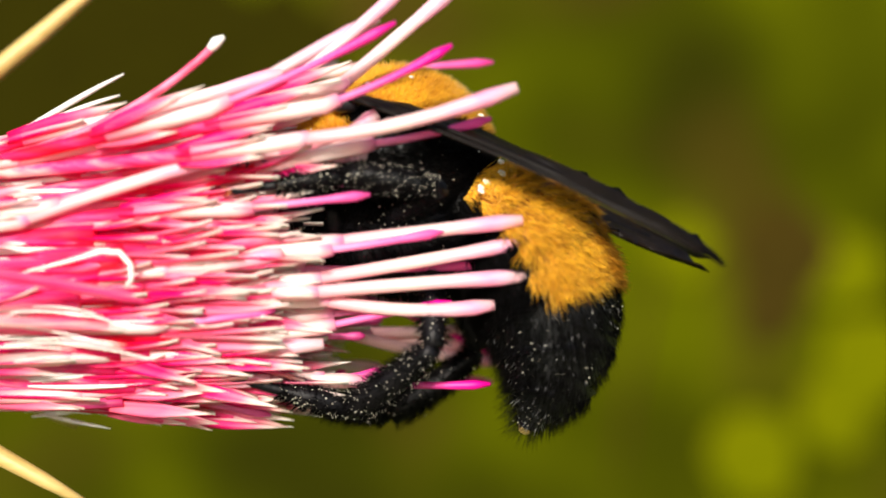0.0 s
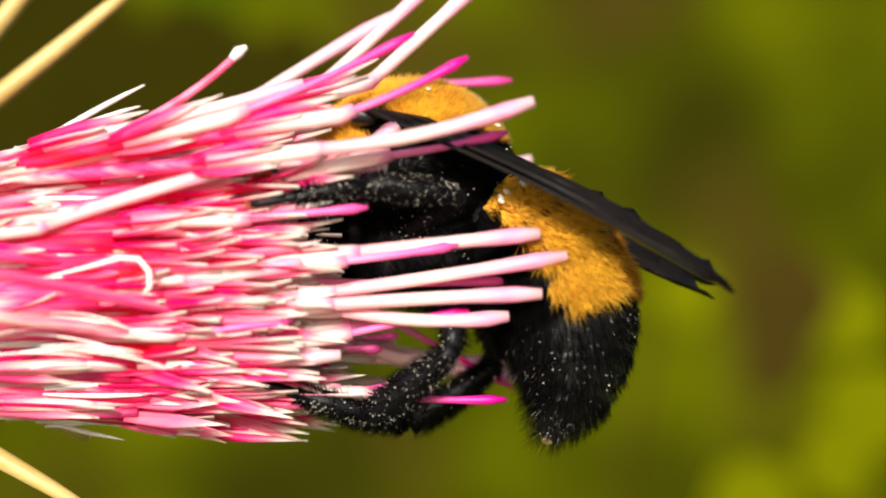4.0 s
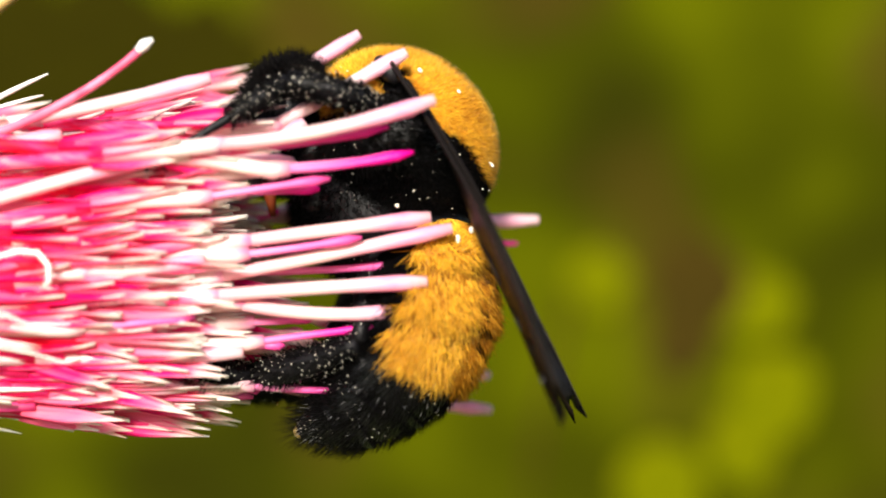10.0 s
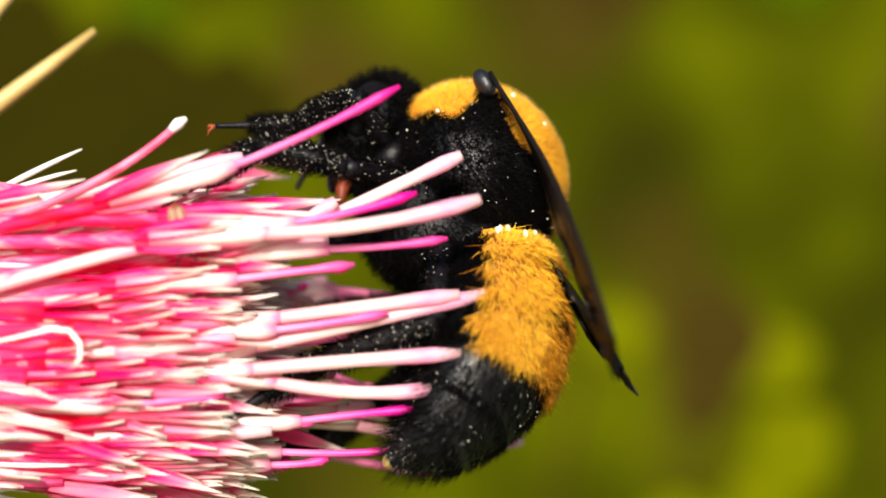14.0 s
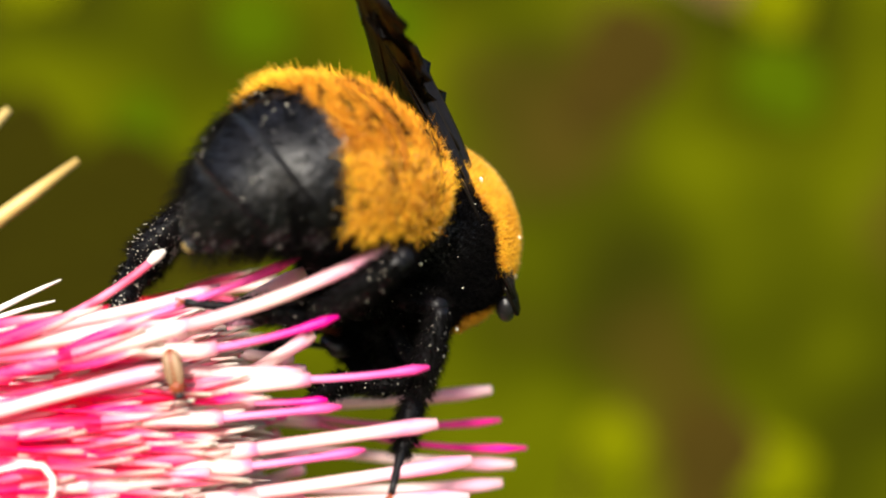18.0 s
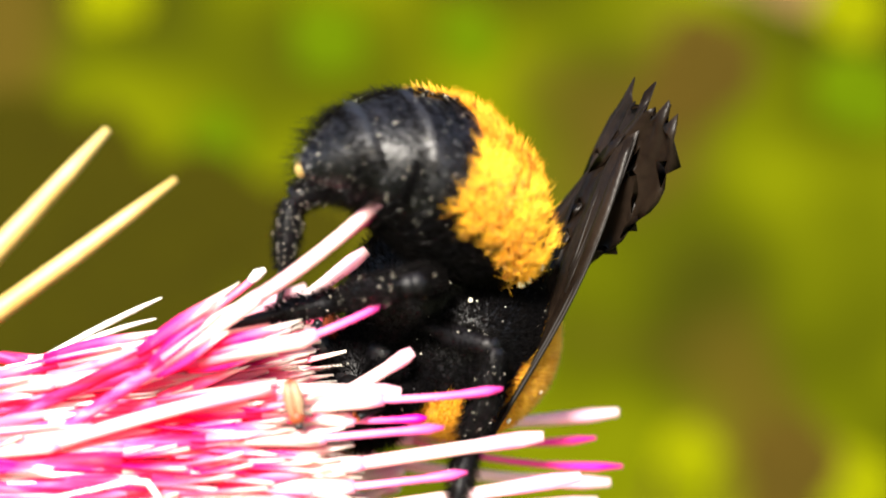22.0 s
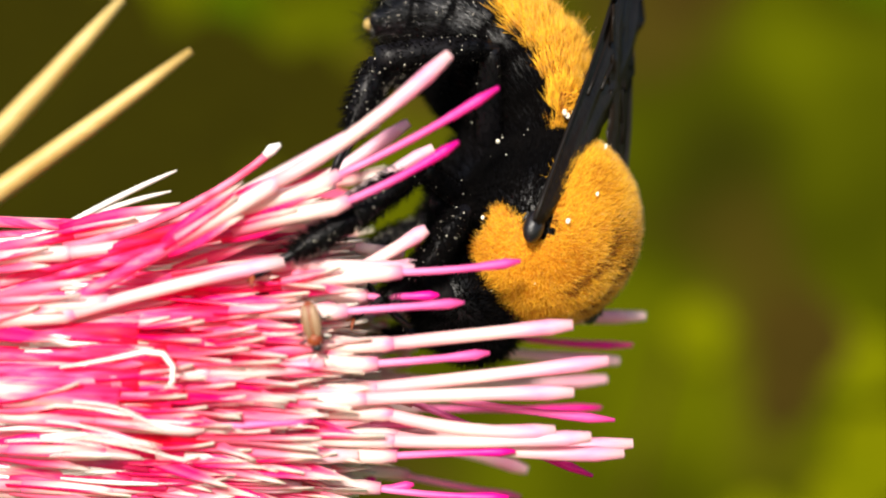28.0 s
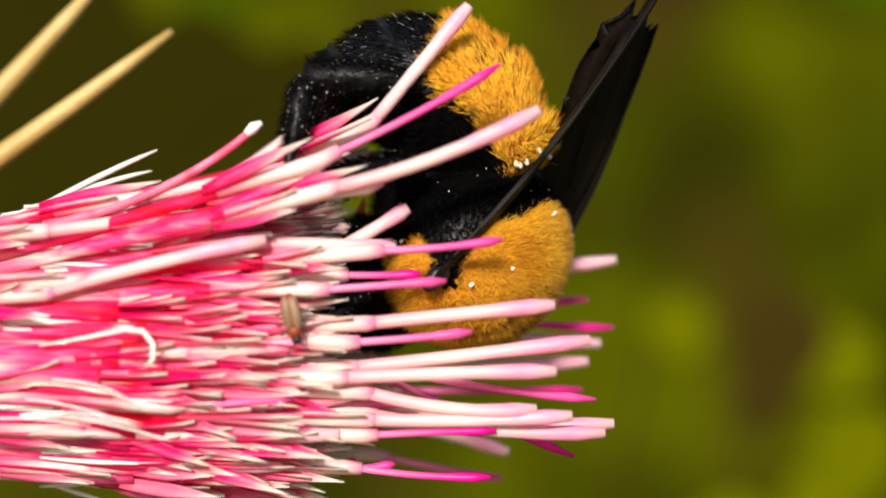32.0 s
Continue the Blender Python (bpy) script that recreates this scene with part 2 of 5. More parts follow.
LEG_SHELL = material("leg_shell", (0.002, 0.002, 0.003), 0.45, (0.006, 0.005, 0.006), scale=700, bump=0.3, fine=5000, spec=0.18)
WING_CASE = material("wing_case_tan", (0.20, 0.11, 0.06), 0.45, (0.33, 0.22, 0.13), scale=1500, bump=0.3, spec=0.3, stretch=(0.3, 1, 1))
BEETLE = material("beetle_brown", (0.16, 0.026, 0.008), 0.45, (0.26, 0.06, 0.015), scale=900, bump=0.3, spec=0.3)
GROUND = material("meadow_soil", (0.05, 0.06, 0.012), 0.9, (0.10, 0.13, 0.01), scale=3, fine=30)

# ---- mesh helpers, lengths in millimetres ----
MM = 0.001
rng = np.random.default_rng(5)


def mesh(name, verts, faces, mat, parent=None, smooth=True, label=""):
    me = bpy.data.meshes.new(name)
    me.from_pydata([tuple(c * MM for c in v) for v in verts], [], faces)
    me.materials.append(mat)
    if smooth:
        me.polygons.foreach_set("use_smooth", [True] * len(me.polygons))
    me.update()
    ob = new(name, me)
    ob.parent = parent
    if label:
        ob["label"] = label
    return ob


def share(name, me, parent, m=None, label=""):
    ob = new(name, me)
    ob.parent = parent
    if m is not None:
        ob.matrix_basis = m
    if label:
        ob["label"] = label
    return ob


def frame_of(d):
    d = Vector(d).normalized()
    a = Vector((0, 0, 1)) if abs(d.z) < 0.9 else Vector((0, 1, 0))
    u = d.cross(a).normalized()
    return d, u, d.cross(u)


def tube(points, radii, sides=8, cap=True, twist=0.0):
    """Vertices and faces of a round tube along points."""
    pts = [Vector(p) for p in points]
    vs, fs = [], []
    u = None
    for i, p in enumerate(pts):
        d = (pts[min(i + 1, len(pts) - 1)] - pts[max(i - 1, 0)]).normalized()
        if u is None:
            u = frame_of(d)[1]
        u = (u - d * u.dot(d)).normalized()
        w = d.cross(u)
        for k in range(sides):
            a = math.tau * k / sides + twist * i
            vs.append(p + (u * math.cos(a) + w * math.sin(a)) * radii[i])
    n = len(pts)
    for i in range(n - 1):
        for k in range(sides):
            a, b = i * sides + k, i * sides + (k + 1) % sides
            fs.append((a, b, b + sides, a + sides))
    if cap:
        fs.append(tuple(range(sides))[::-1])
        fs.append(tuple((n - 1) * sides + k for k in range(sides)))
    return vs, fs


def bezier(a, b, c, n):
    a, b, c = Vector(a), Vector(b), Vector(c)
    return [a * (1 - s) ** 2 + b * (2 * s * (1 - s)) + c * s * s for s in (i / n for i in range(n + 1))]


def strands(name, pts, dirs, length, width, mat, parent, bend=None, label="", kind="stuff"):
    """Hairs: tapered three-sided strands of two pieces each, one mesh."""
    pts, dirs = np.asarray(pts, float), np.asarray(dirs, float)
    n = len(pts)
    dirs /= np.linalg.norm(dirs, axis=1, keepdims=True)
    length = np.broadcast_to(np.asarray(length, float), (n,))
    ref = np.where(np.abs(dirs[:, 2:3]) < 0.9, [[0, 0, 1.0]], [[0, 1.0, 0]])
    u = np.cross(dirs, ref)
    u /= np.linalg.norm(u, axis=1, keepdims=True)
    w = np.cross(dirs, u)
    bend = np.zeros((n, 3)) if bend is None else np.asarray(bend, float)
    mid = pts + dirs * (length * 0.5)[:, None] + bend * (length * 0.12)[:, None]
    tip = pts + dirs * length[:, None] + bend * (length * 0.5)[:, None]
    vs = np.zeros((n, 7, 3))
    for k in range(3):
        a = math.tau * k / 3
        off = u * math.cos(a) + w * math.sin(a)
        vs[:, k] = pts + off * width
        vs[:, 3 + k] = mid + off * width * 0.7
    vs[:, 6] = tip
    base = (np.arange(n) * 7)[:, None, None]
    quads = (np.array([[0, 1, 4, 3], [1, 2, 5, 4], [2, 0, 3, 5]])[None] + base).reshape(-1)
    tris = (np.array([[3, 4, 6], [4, 5, 6], [5, 3, 6]])[None] + base).reshape(-1)
    me = bpy.data.meshes.new(name)
    me.vertices.add(n * 7)
    me.vertices.foreach_set("co", (vs * MM).reshape(-1))
    me.loops.add(len(quads) + len(tris))
    me.loops.foreach_set("vertex_index", np.concatenate([quads, tris]).astype(np.int32))
    me.polygons.add(n * 6)
    starts = np.concatenate([np.arange(n * 3) * 4, n * 12 + np.arange(n * 3) * 3]).astype(np.int32)
    me.polygons.foreach_set("loop_start", starts)
    me.polygons.foreach_set("use_smooth", [True] * (n * 6))
    me.update(calc_edges=True)
    me.materials.append(mat)
    ob = new(name, me)
    ob.parent = parent
    return tagged(ob, label=label, kind=kind)


def grains(name, pts, size, mat, parent, label=""):
    """Pollen: small eight-sided grains in one mesh."""
    vs, fs = [], []
    for p, s in zip(pts, size):
        i = len(vs)
        for d in ((1, 0, 0), (-1, 0, 0), (0, 1, 0), (0, -1, 0), (0, 0, 1), (0, 0, -1)):
            vs.append((p[0] + d[0] * s, p[1] + d[1] * s, p[2] + d[2] * s))
        for a, b, c in ((0, 2, 4), (2, 1, 4), (1, 3, 4), (3, 0, 4), (2, 0, 5), (1, 2, 5), (3, 1, 5), (0, 3, 5)):
            fs.append((i + a, i + b, i + c))
    return tagged(mesh(name, vs, fs, mat, parent, label=label), kind="stuff")


# ---- ground and distance ----
def setting():
    g = mesh("ground", [(-6e5, -6e5, -420), (6e5, -6e5, -420), (6e5, 6e5, -420), (-6e5, 6e5, -420)], [(0, 1, 2, 3)], GROUND, smooth=False)
    tagged(g, "soft green meadow ground far below the flower", "ground", kind="structure")
    # a bank of vegetation, far out of focus
    m = bpy.data.materials.new("bank_greens")
    m.use_nodes = True
    t = m.node_tree
    b = t.nodes["Principled BSDF"]
    b.inputs["Roughness"].default_value, b.inputs["Specular IOR Level"].default_value = 0.9, 0.0
    co = t.nodes.new("ShaderNodeTexCoord")
    n1, n2 = t.nodes.new("ShaderNodeTexNoise"), t.nodes.new("ShaderNodeTexNoise")
    n1.inputs["Scale"].default_value, n1.inputs["Detail"].default_value = 6.5, 1.2
    n2.inputs["Scale"].default_value, n2.inputs["Detail"].default_value = 5.0, 1.0
    for n in (n1, n2):
        t.links.new(co.outputs["Object"], n.inputs["Vector"])
    r1 = t.nodes.new("ShaderNodeValToRGB")
    for p, c in ((0.32, (0.016, 0.017, 0.0010)), (0.5, (0.027, 0.031, 0.0006)), (0.70, (0.056, 0.064, 0.0006))):
        e = r1.color_ramp.elements.new(p)
        e.color = (*c, 1)
    r1.color_ramp.elements.remove(r1.color_ramp.elements[0])
    r1.color_ramp.elements.remove(r1.color_ramp.elements[-1])
    t.links.new(n1.outputs["Fac"], r1.inputs[0])
    r2 = t.nodes.new("ShaderNodeMapRange")
    r2.inputs[1].default_value, r2.inputs[2].default_value = 0.52, 0.7
    t.links.new(n2.outputs["Fac"], r2.inputs[0])
    mix = t.nodes.new("ShaderNodeMixRGB")
    mix.inputs[2].default_value = (0.034, 0.024, 0.003, 1)
    t.links.new(r2.outputs[0], mix.inputs[0])
    t.links.new(r1.outputs[0], mix.inputs[1])
    t.links.new(mix.outputs[0], b.inputs["Base Color"])
    vs, fs = [], []
    nx, nz = 60, 34
    for j in range(nz + 1):
        for i in range(nx + 1):
            x = -2400 + 4800 * i / nx
            y, z = (1000, -430 + 1500 * j / 20) if j <= 20 else (1000 + 3200 * ((j - 20) / 14), 1070 - 1500 * ((j - 20) / 14) ** 1.5)
            z = -430 + (z + 430) * (1.0 if abs(x) < 1300 else max(0.0, 1 - (abs(x) - 1300) / 1100))
            vs.append((x, y + 0.00012 * x * x + 0.25 * max(0, z), z))
    for j in range(nz):
        for i in range(nx):
            a = j * (nx + 1) + i
            fs.append((a, a + 1, a + nx + 2, a + nx + 1))
    bank = mesh("backdrop", vs, fs, m)
    tagged(bank, "blurred bank of green and olive vegetation behind the flower", "vegetation", kind="structure")


setting()


def far_leaves():
    """Leaves and dry patches on the bank, far out of focus; sunlight and shade are painted as leaf colours."""
    # bright yellow-green: sunlight put into the leaf colour
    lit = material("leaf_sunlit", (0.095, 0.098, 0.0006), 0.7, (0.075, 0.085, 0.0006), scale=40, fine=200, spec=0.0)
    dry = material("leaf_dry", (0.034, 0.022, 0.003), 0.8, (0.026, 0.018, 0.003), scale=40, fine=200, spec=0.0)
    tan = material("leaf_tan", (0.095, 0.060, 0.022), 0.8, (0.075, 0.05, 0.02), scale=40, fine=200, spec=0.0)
    # dark brown-green blobs: shade put into the leaf colour
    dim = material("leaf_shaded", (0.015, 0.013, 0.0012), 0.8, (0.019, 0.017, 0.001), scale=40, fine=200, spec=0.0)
    green = material("leaf_green", (0.040, 0.062, 0.0006), 0.7, (0.030, 0.050, 0.0006), scale=40, fine=200, spec=0.0)
    shrub = tagged(new("shrub"), "blurred shrub of yellow-green and dry brown leaves", "shrub")
    mesh("stem", *tube([(120, 1010, -430), (140, 1006, -250), (170, 1006, -120), (150, 1030, 60)], [6, 5, 4, 2], 8), dry, shrub)
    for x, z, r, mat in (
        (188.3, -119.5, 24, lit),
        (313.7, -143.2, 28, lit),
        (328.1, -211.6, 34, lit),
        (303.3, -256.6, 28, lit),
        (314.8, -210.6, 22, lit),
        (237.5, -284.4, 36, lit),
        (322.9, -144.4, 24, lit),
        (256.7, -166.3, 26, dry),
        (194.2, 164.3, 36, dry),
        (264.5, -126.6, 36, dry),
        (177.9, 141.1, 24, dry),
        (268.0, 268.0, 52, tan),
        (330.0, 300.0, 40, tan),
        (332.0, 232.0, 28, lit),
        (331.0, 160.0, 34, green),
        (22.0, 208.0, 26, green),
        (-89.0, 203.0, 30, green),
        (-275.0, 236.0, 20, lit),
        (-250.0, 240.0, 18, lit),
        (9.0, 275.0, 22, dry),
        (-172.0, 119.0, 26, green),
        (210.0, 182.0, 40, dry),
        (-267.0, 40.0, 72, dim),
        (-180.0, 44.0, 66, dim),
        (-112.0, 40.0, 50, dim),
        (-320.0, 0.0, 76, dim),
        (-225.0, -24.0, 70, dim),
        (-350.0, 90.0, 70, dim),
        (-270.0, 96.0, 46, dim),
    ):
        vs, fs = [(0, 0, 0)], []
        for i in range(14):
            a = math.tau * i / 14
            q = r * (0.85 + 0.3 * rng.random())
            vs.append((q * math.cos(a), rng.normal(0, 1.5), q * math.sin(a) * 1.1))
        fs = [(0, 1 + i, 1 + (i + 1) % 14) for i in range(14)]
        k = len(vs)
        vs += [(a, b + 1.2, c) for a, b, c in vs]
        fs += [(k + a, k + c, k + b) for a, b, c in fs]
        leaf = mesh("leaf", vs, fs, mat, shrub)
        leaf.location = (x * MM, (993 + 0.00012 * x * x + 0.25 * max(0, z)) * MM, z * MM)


far_leaves()

# ---- the thistle flower ----
AXIS_Z, RADIUS = -8.4, 6.1
flower = tagged(new("thistle_flower"), "pink and white thistle flower head lying level, with straw-coloured spines", "flower")


def lobe_mesh(seed):
    """A narrow pointed petal lobe along +x, folded along its middle."""
    r = random.Random(seed)
    n, vs, fs = 7, [], []
    length, half, bow = r.uniform(2.8, 5.4), r.uniform(0.16, 0.30), r.uniform(-0.25, 0.7)
    for i in range(n + 1):
        s = i / n
        w = half * (0.75 + 0.5 * math.sin(math.pi * min(1, s * 0.9))) * (1 - max(0, s - 0.40) / 0.60) ** 0.9 + 0.010
        x, lift = length * s, bow * s * s
        for y, z in ((-w, 0.05), (-w * 0.5, 0.0), (0, -0.03), (w * 0.5, 0.0), (w, 0.05)):
            vs.append((x, y, z + lift + 0.03))
        for y, z in ((-w, 0.05), (0, -0.07), (w, 0.05)):
            vs.append((x, y * 0.96, z + lift - 0.02))
    for i in range(n):
        a, b = i * 8, i * 8 + 8
        for k in range(4):
            fs.append((a + k, a + k + 1, b + k + 1, b + k))
        for k in (5, 6):
            fs.append((a + k + 1, a + k, b + k, b + k + 1))
        fs.append((a + 5, a, b, b + 5))
        fs.append((a + 4, a + 7, b + 7, b + 4))
    e = n * 8
    fs.append((0, 5, 6, 7, 4, 3, 2, 1))
    fs.append((e, e + 1, e + 2, e + 3, e + 4, e + 7, e + 6, e + 5))
    me = bpy.data.meshes.new("lobe")
    me.from_pydata([tuple(c * MM for c in v) for v in vs], [], fs)
    me.materials.append(LOBE)
    me.polygons.foreach_set("use_smooth", [True] * len(me.polygons))
    me.update()
    return me


LOBES = [lobe_mesh(k) for k in range(14)]


def turned(at, d, spin):
    """A pose at a point in millimetres, with x along d, spun about it by an angle."""
    d, u, w = frame_of(d)
    c, s = math.cos(spin), math.sin(spin)
    m = Matrix((d, u * c + w * s, w * c - u * s)).transposed().to_4x4()
    return Matrix.Translation(Vector(at) * MM) @ m


def root_of(end):
    """Where on the receptacle a floret that ends there grows."""
    y, z = end[1], end[2] - AXIS_Z
    k = 0.60 - 0.36 * min(1.0, max(0.0, z / 6.0))
    return Vector((-27.5, y * k, AXIS_Z - 0.3 + min(z, 7.5) * k))


def floret(end, tip, kind, lobes=5, wide=0.29):
    """One floret: corolla tube up to end, its lobes, the anther column, and the style up to tip. kind: 0 thin magenta, 1 pale and thick, 2 none."""
    end, tip = Vector(end), Vector(tip)
    root = root_of(end)
    d = (tip - end).normalized() if kind < 2 else Vector((1, 0, 0.0))
    knee = end - Vector((1.0, 0, 0)) * 7.0 * 0.6 - d * 7.0 * 0.4 + Vector((0, rng.normal(0, 0.25), rng.normal(0, 0.45)))
    root = root + Vector((0, rng.normal(0, 0.3), rng.normal(0, 0.5)))
    path = bezier(root, knee, end, 12)
    mouth = 9
    base = mesh("floret", *tube(path[:mouth + 1], [0.16 + (wide - 0.16) * (s / mouth) ** 0.8 for s in range(mouth + 1)], 8), COROLLA, flower)
    throat = path[mouth]
    dd = (path[-1] - path[mouth - 2]).normalized()
    for k in range(lobes):
        a = math.tau * k / lobes + rng.uniform(-0.3, 0.3)
        _, u, w = frame_of(dd)
        off = u * math.cos(a) + w * math.sin(a)
        splay = dd + off * rng.uniform(0.0, 0.22)
        share("lobe", LOBES[int(rng.integers(len(LOBES)))], base, turned(throat - dd * 0.6 + off * wide * 0.75, splay, a + math.pi / 2 + math.pi / 2))
    if kind < 2:
        col = end.lerp(tip, 0.12 if kind == 0 else 0.05)
        ap = path[mouth:] + [col]
        mesh("anther_column", *tube(ap, [0.31] * (len(ap) - 2) + [0.33, 0.27], 8), ANTHER, base)
        n = 8
        mid = col.lerp(tip, 0.5) + Vector((0, rng.normal(0, 0.02), rng.normal(-0.03, 0.035))) * (tip - col).length
        sp = bezier(col - d * 0.3, mid, tip, n)
        if kind == 0:
            radii = [0.15] * (n - 2) + [0.19, 0.21, 0.08]
        else:
            radii = [0.27] * (n - 2) + [0.31, 0.33, 0.22]
        vs, fs = tube(sp, radii[:n + 1], 8)
        mesh("style", vs, fs, STYLE_PINK if kind == 0 else STYLE_PALE, base)
    return base


UPPER = [
    (-2.69, -4.50, 0.71, 1.42, -4.50, 5.27, 1),
    (-4.22, 1.00, 0.40, 1.59, 1.00, 7.01, 1),
    (-4.28, -6.60, -0.14, 2.77, -6.60, 3.90, 0),
    (-1.72, -6.80, -0.82, 2.48, -6.80, 1.24, 0),
    (-3.75, -7.20, -1.27, 4.37, -7.20, 2.04, 1),
    (-8.77, 3.00, -1.49, 1.54, 3.00, 5.75, 1),
]
MIDDLE = [
    (-0.96, -6.00, -3.69, 2.88, -6.00, -3.27, 0),
    (-4.52, -6.40, -5.43, 0.76, -6.40, -4.94, 0),
    (-2.26, -6.00, -6.72, 5.03, -6.00, -5.84, 1),
    (-3.37, -6.20, -7.54, 1.71, -6.20, -6.98, 0),
    (-3.27, -5.80, -8.60, 6.52, -5.80, -7.28, 1),
    (-3.57, -6.20, -8.96, 5.15, -6.20, -8.51, 1),
    (-3.74, -5.00, -3.81, -0.96, -5.00, -2.09, 1),
    (-6.66, -5.60, -3.60, -1.42, -5.60, -3.72, 1),
]
LOWER = [
    (0.99, -4.50, -9.17, 6.97, -4.50, -9.90, 0),
    (-1.54, -5.60, -9.70, 4.44, -5.60, -10.18, 1),
    (-0.49, -5.60, -10.65, 5.87, -5.60, -10.39, 1),
    (-2.67, -5.40, -11.43, 2.82, -5.40, -11.13, 0),
    (-0.84, -4.90, -10.74, 7.31, -4.90, -11.19, 1),
    (3.45, -3.00, -11.00, 7.93, -3.00, -11.15, 1),
    (2.28, -2.00, -11.20, 6.36, -2.00, -12.80, 0),
    (-3.42, -4.00, -13.05, 2.69, -4.00, -13.36, 0),
    (-10.29, -2.50, -13.68, -5.43, -2.50, -14.69, 0),
]
BEHIND = [
    (1.03, 5.20, -5.39, 9.03, 5.20, -4.68, 1),
    (1.05, 5.60, -6.52, 7.63, 5.60, -6.66, 0),
    (1.06, 5.40, -7.05, 8.88, 5.40, -7.99, 0),
    (1.09, 5.60, -8.17, 8.29, 5.60, -8.80, 1),
    (0.57, 5.00, -9.75, 7.65, 5.00, -9.61, 1),
    (0.06, 4.60, -11.07, 7.37, 4.60, -10.92, 0),
    (-0.36, 4.60, -0.05, 4.25, 4.60, 0.01, 0),
    (-0.97, 4.60, -12.98, 3.89, 4.60, -14.03, 1),
    (-1.27, 3.60, -14.29, 3.58, 3.60, -15.09, 0),
]
OVER = [
    (-15.25, -6.60, -5.74, -6.55, -6.60, -3.43, 1),
    (-14.36, -6.60, -5.28, -7.44, -6.60, -3.74, 0),
    (-14.41, -6.30, -8.93, -9.69, -6.30, -7.47, 1),
    (-11.89, -4.60, -1.91, -4.75, -4.60, -0.31, 1),
    (-9.63, -6.60, -7.89, -4.92, -6.60, -7.45, 1),
    (-14.30, -5.80, -11.42, -3.56, -5.80, -11.32, 1),
    (-10.28, -6.60, -10.17, -5.34, -6.60, -9.73, 0),
    (-15.53, -5.60, -3.33, -10.54, -5.60, -2.54, 1),
    (-14.13, -4.60, -13.18, -5.96, -4.60, -12.93, 1),
]
PLACED = {}
PLACES = {"upper": UPPER, "middle": MIDDLE, "lower": LOWER, "behind": BEHIND, "over": OVER}
for title, group in PLACES.items():
    PLACED[title] = [floret((min(r[0], -2.5) if r[0] > -2.5 else r[0], r[1], r[2] + (min(r[0], -2.5) - r[0]) * (r[5] - r[2]) / max(1e-6, r[3] - r[0])), r[3:6], r[6], lobes=4) for r in group]

# the mass of short florets without a long style
COUNT = 420
for k in range(COUNT):
    a = k * 2.39996
    rho = math.sqrt((k + 0.5) / COUNT)
    x = -3.5 - 1.8 * rng.random() - (7.0 * rng.random() ** 1.5 if rng.random() < 0.4 * rho else 0)
    y, z = RADIUS * rho * math.cos(a) * 1.02 + rng.normal(0, 0.25), RADIUS * rho * math.sin(a) + rng.normal(0, 0.25)
    flare = 1.0 + 0.012 * (x + 12)
    end = Vector((x, y * flare, AXIS_Z + z * flare * (1.0 if z > 0 else 0.92)))
    if rho > 0.6 and rng.random() < 0.07:
        floret(end, end + Vector((rng.uniform(1.2, 3.5), rng.normal(0, 0.2), rng.normal(0, 0.35) + 0.2)), int(rng.integers(2)), lobes=4, wide=rng.uniform(0.22, 0.30))
    else:
        floret(end, end + Vector((1, 0, 0)), 2, lobes=5, wide=rng.uniform(0.18, 0.29))


# wide glossy red tubes that show on the side towards the light
for k in range(72):
    a = radians(-74 + 148 * ((k * 0.618034) % 1.0))
    x = -5.0 - 4.5 * rng.random() ** 1.3
    reach_out = 1.03 + 0.07 * rng.random()
    end = Vector((x, -RADIUS * math.cos(a) * reach_out, AXIS_Z + RADIUS * math.sin(a) * reach_out * 0.96))
    floret(end, end + Vector((1, 0, 0)), 2, lobes=4, wide=rng.uniform(0.42, 0.58))


# the dense woolly mass between the tubes
core = [(-26.0, 0, AXIS_Z - 0.4), (-21.0, 0, AXIS_Z - 0.2), (-16.0, 0, AXIS_Z - 0.1), (-11.0, 0, AXIS_Z), (-8.0, 0, AXIS_Z), (-6.6, 0, AXIS_Z), (-5.9, 0, AXIS_Z)]
mesh("pappus_mass", *tube(core, [4.8, 5.5, 5.75, 5.9, 5.7, 4.8, 2.8], 48), WOOL, flower, label="dense pink pappus wool between the tubes")


# white pappus bristles that lie over the tubes
def pappus():
    for k in range(64):
        a = rng.uniform(0, math.tau)
        if math.cos(a) > 0.5:
            a += math.pi
        r = RADIUS * rng.uniform(0.95, 1.06)
        at = Vector((rng.uniform(-20, -12.5), r * math.cos(a), AXIS_Z + r * math.sin(a)))
        vs, fs = [], []
        length = rng.uniform(3.0, 5.5)
        for b in range(5):
            o = at + Vector((rng.uniform(-0.4, 0.4), rng.normal(0, 0.1), rng.normal(0, 0.14)))
            e = o + Vector((length * rng.uniform(0.7, 1.1), rng.normal(0, 0.2), rng.normal(0, 0.3) + 0.2))
            v, f = tube(bezier(o, o.lerp(e, 0.5) + Vector((0, 0, rng.normal(0, 0.12))), e, 4), [0.05, 0.10, 0.11, 0.07, 0.015], 5)
            fs += [tuple(i + len(vs) for i in q) for q in f]
            vs += v
        mesh("bristle_tuft", vs, fs, PAPPUS, flower)


pappus()


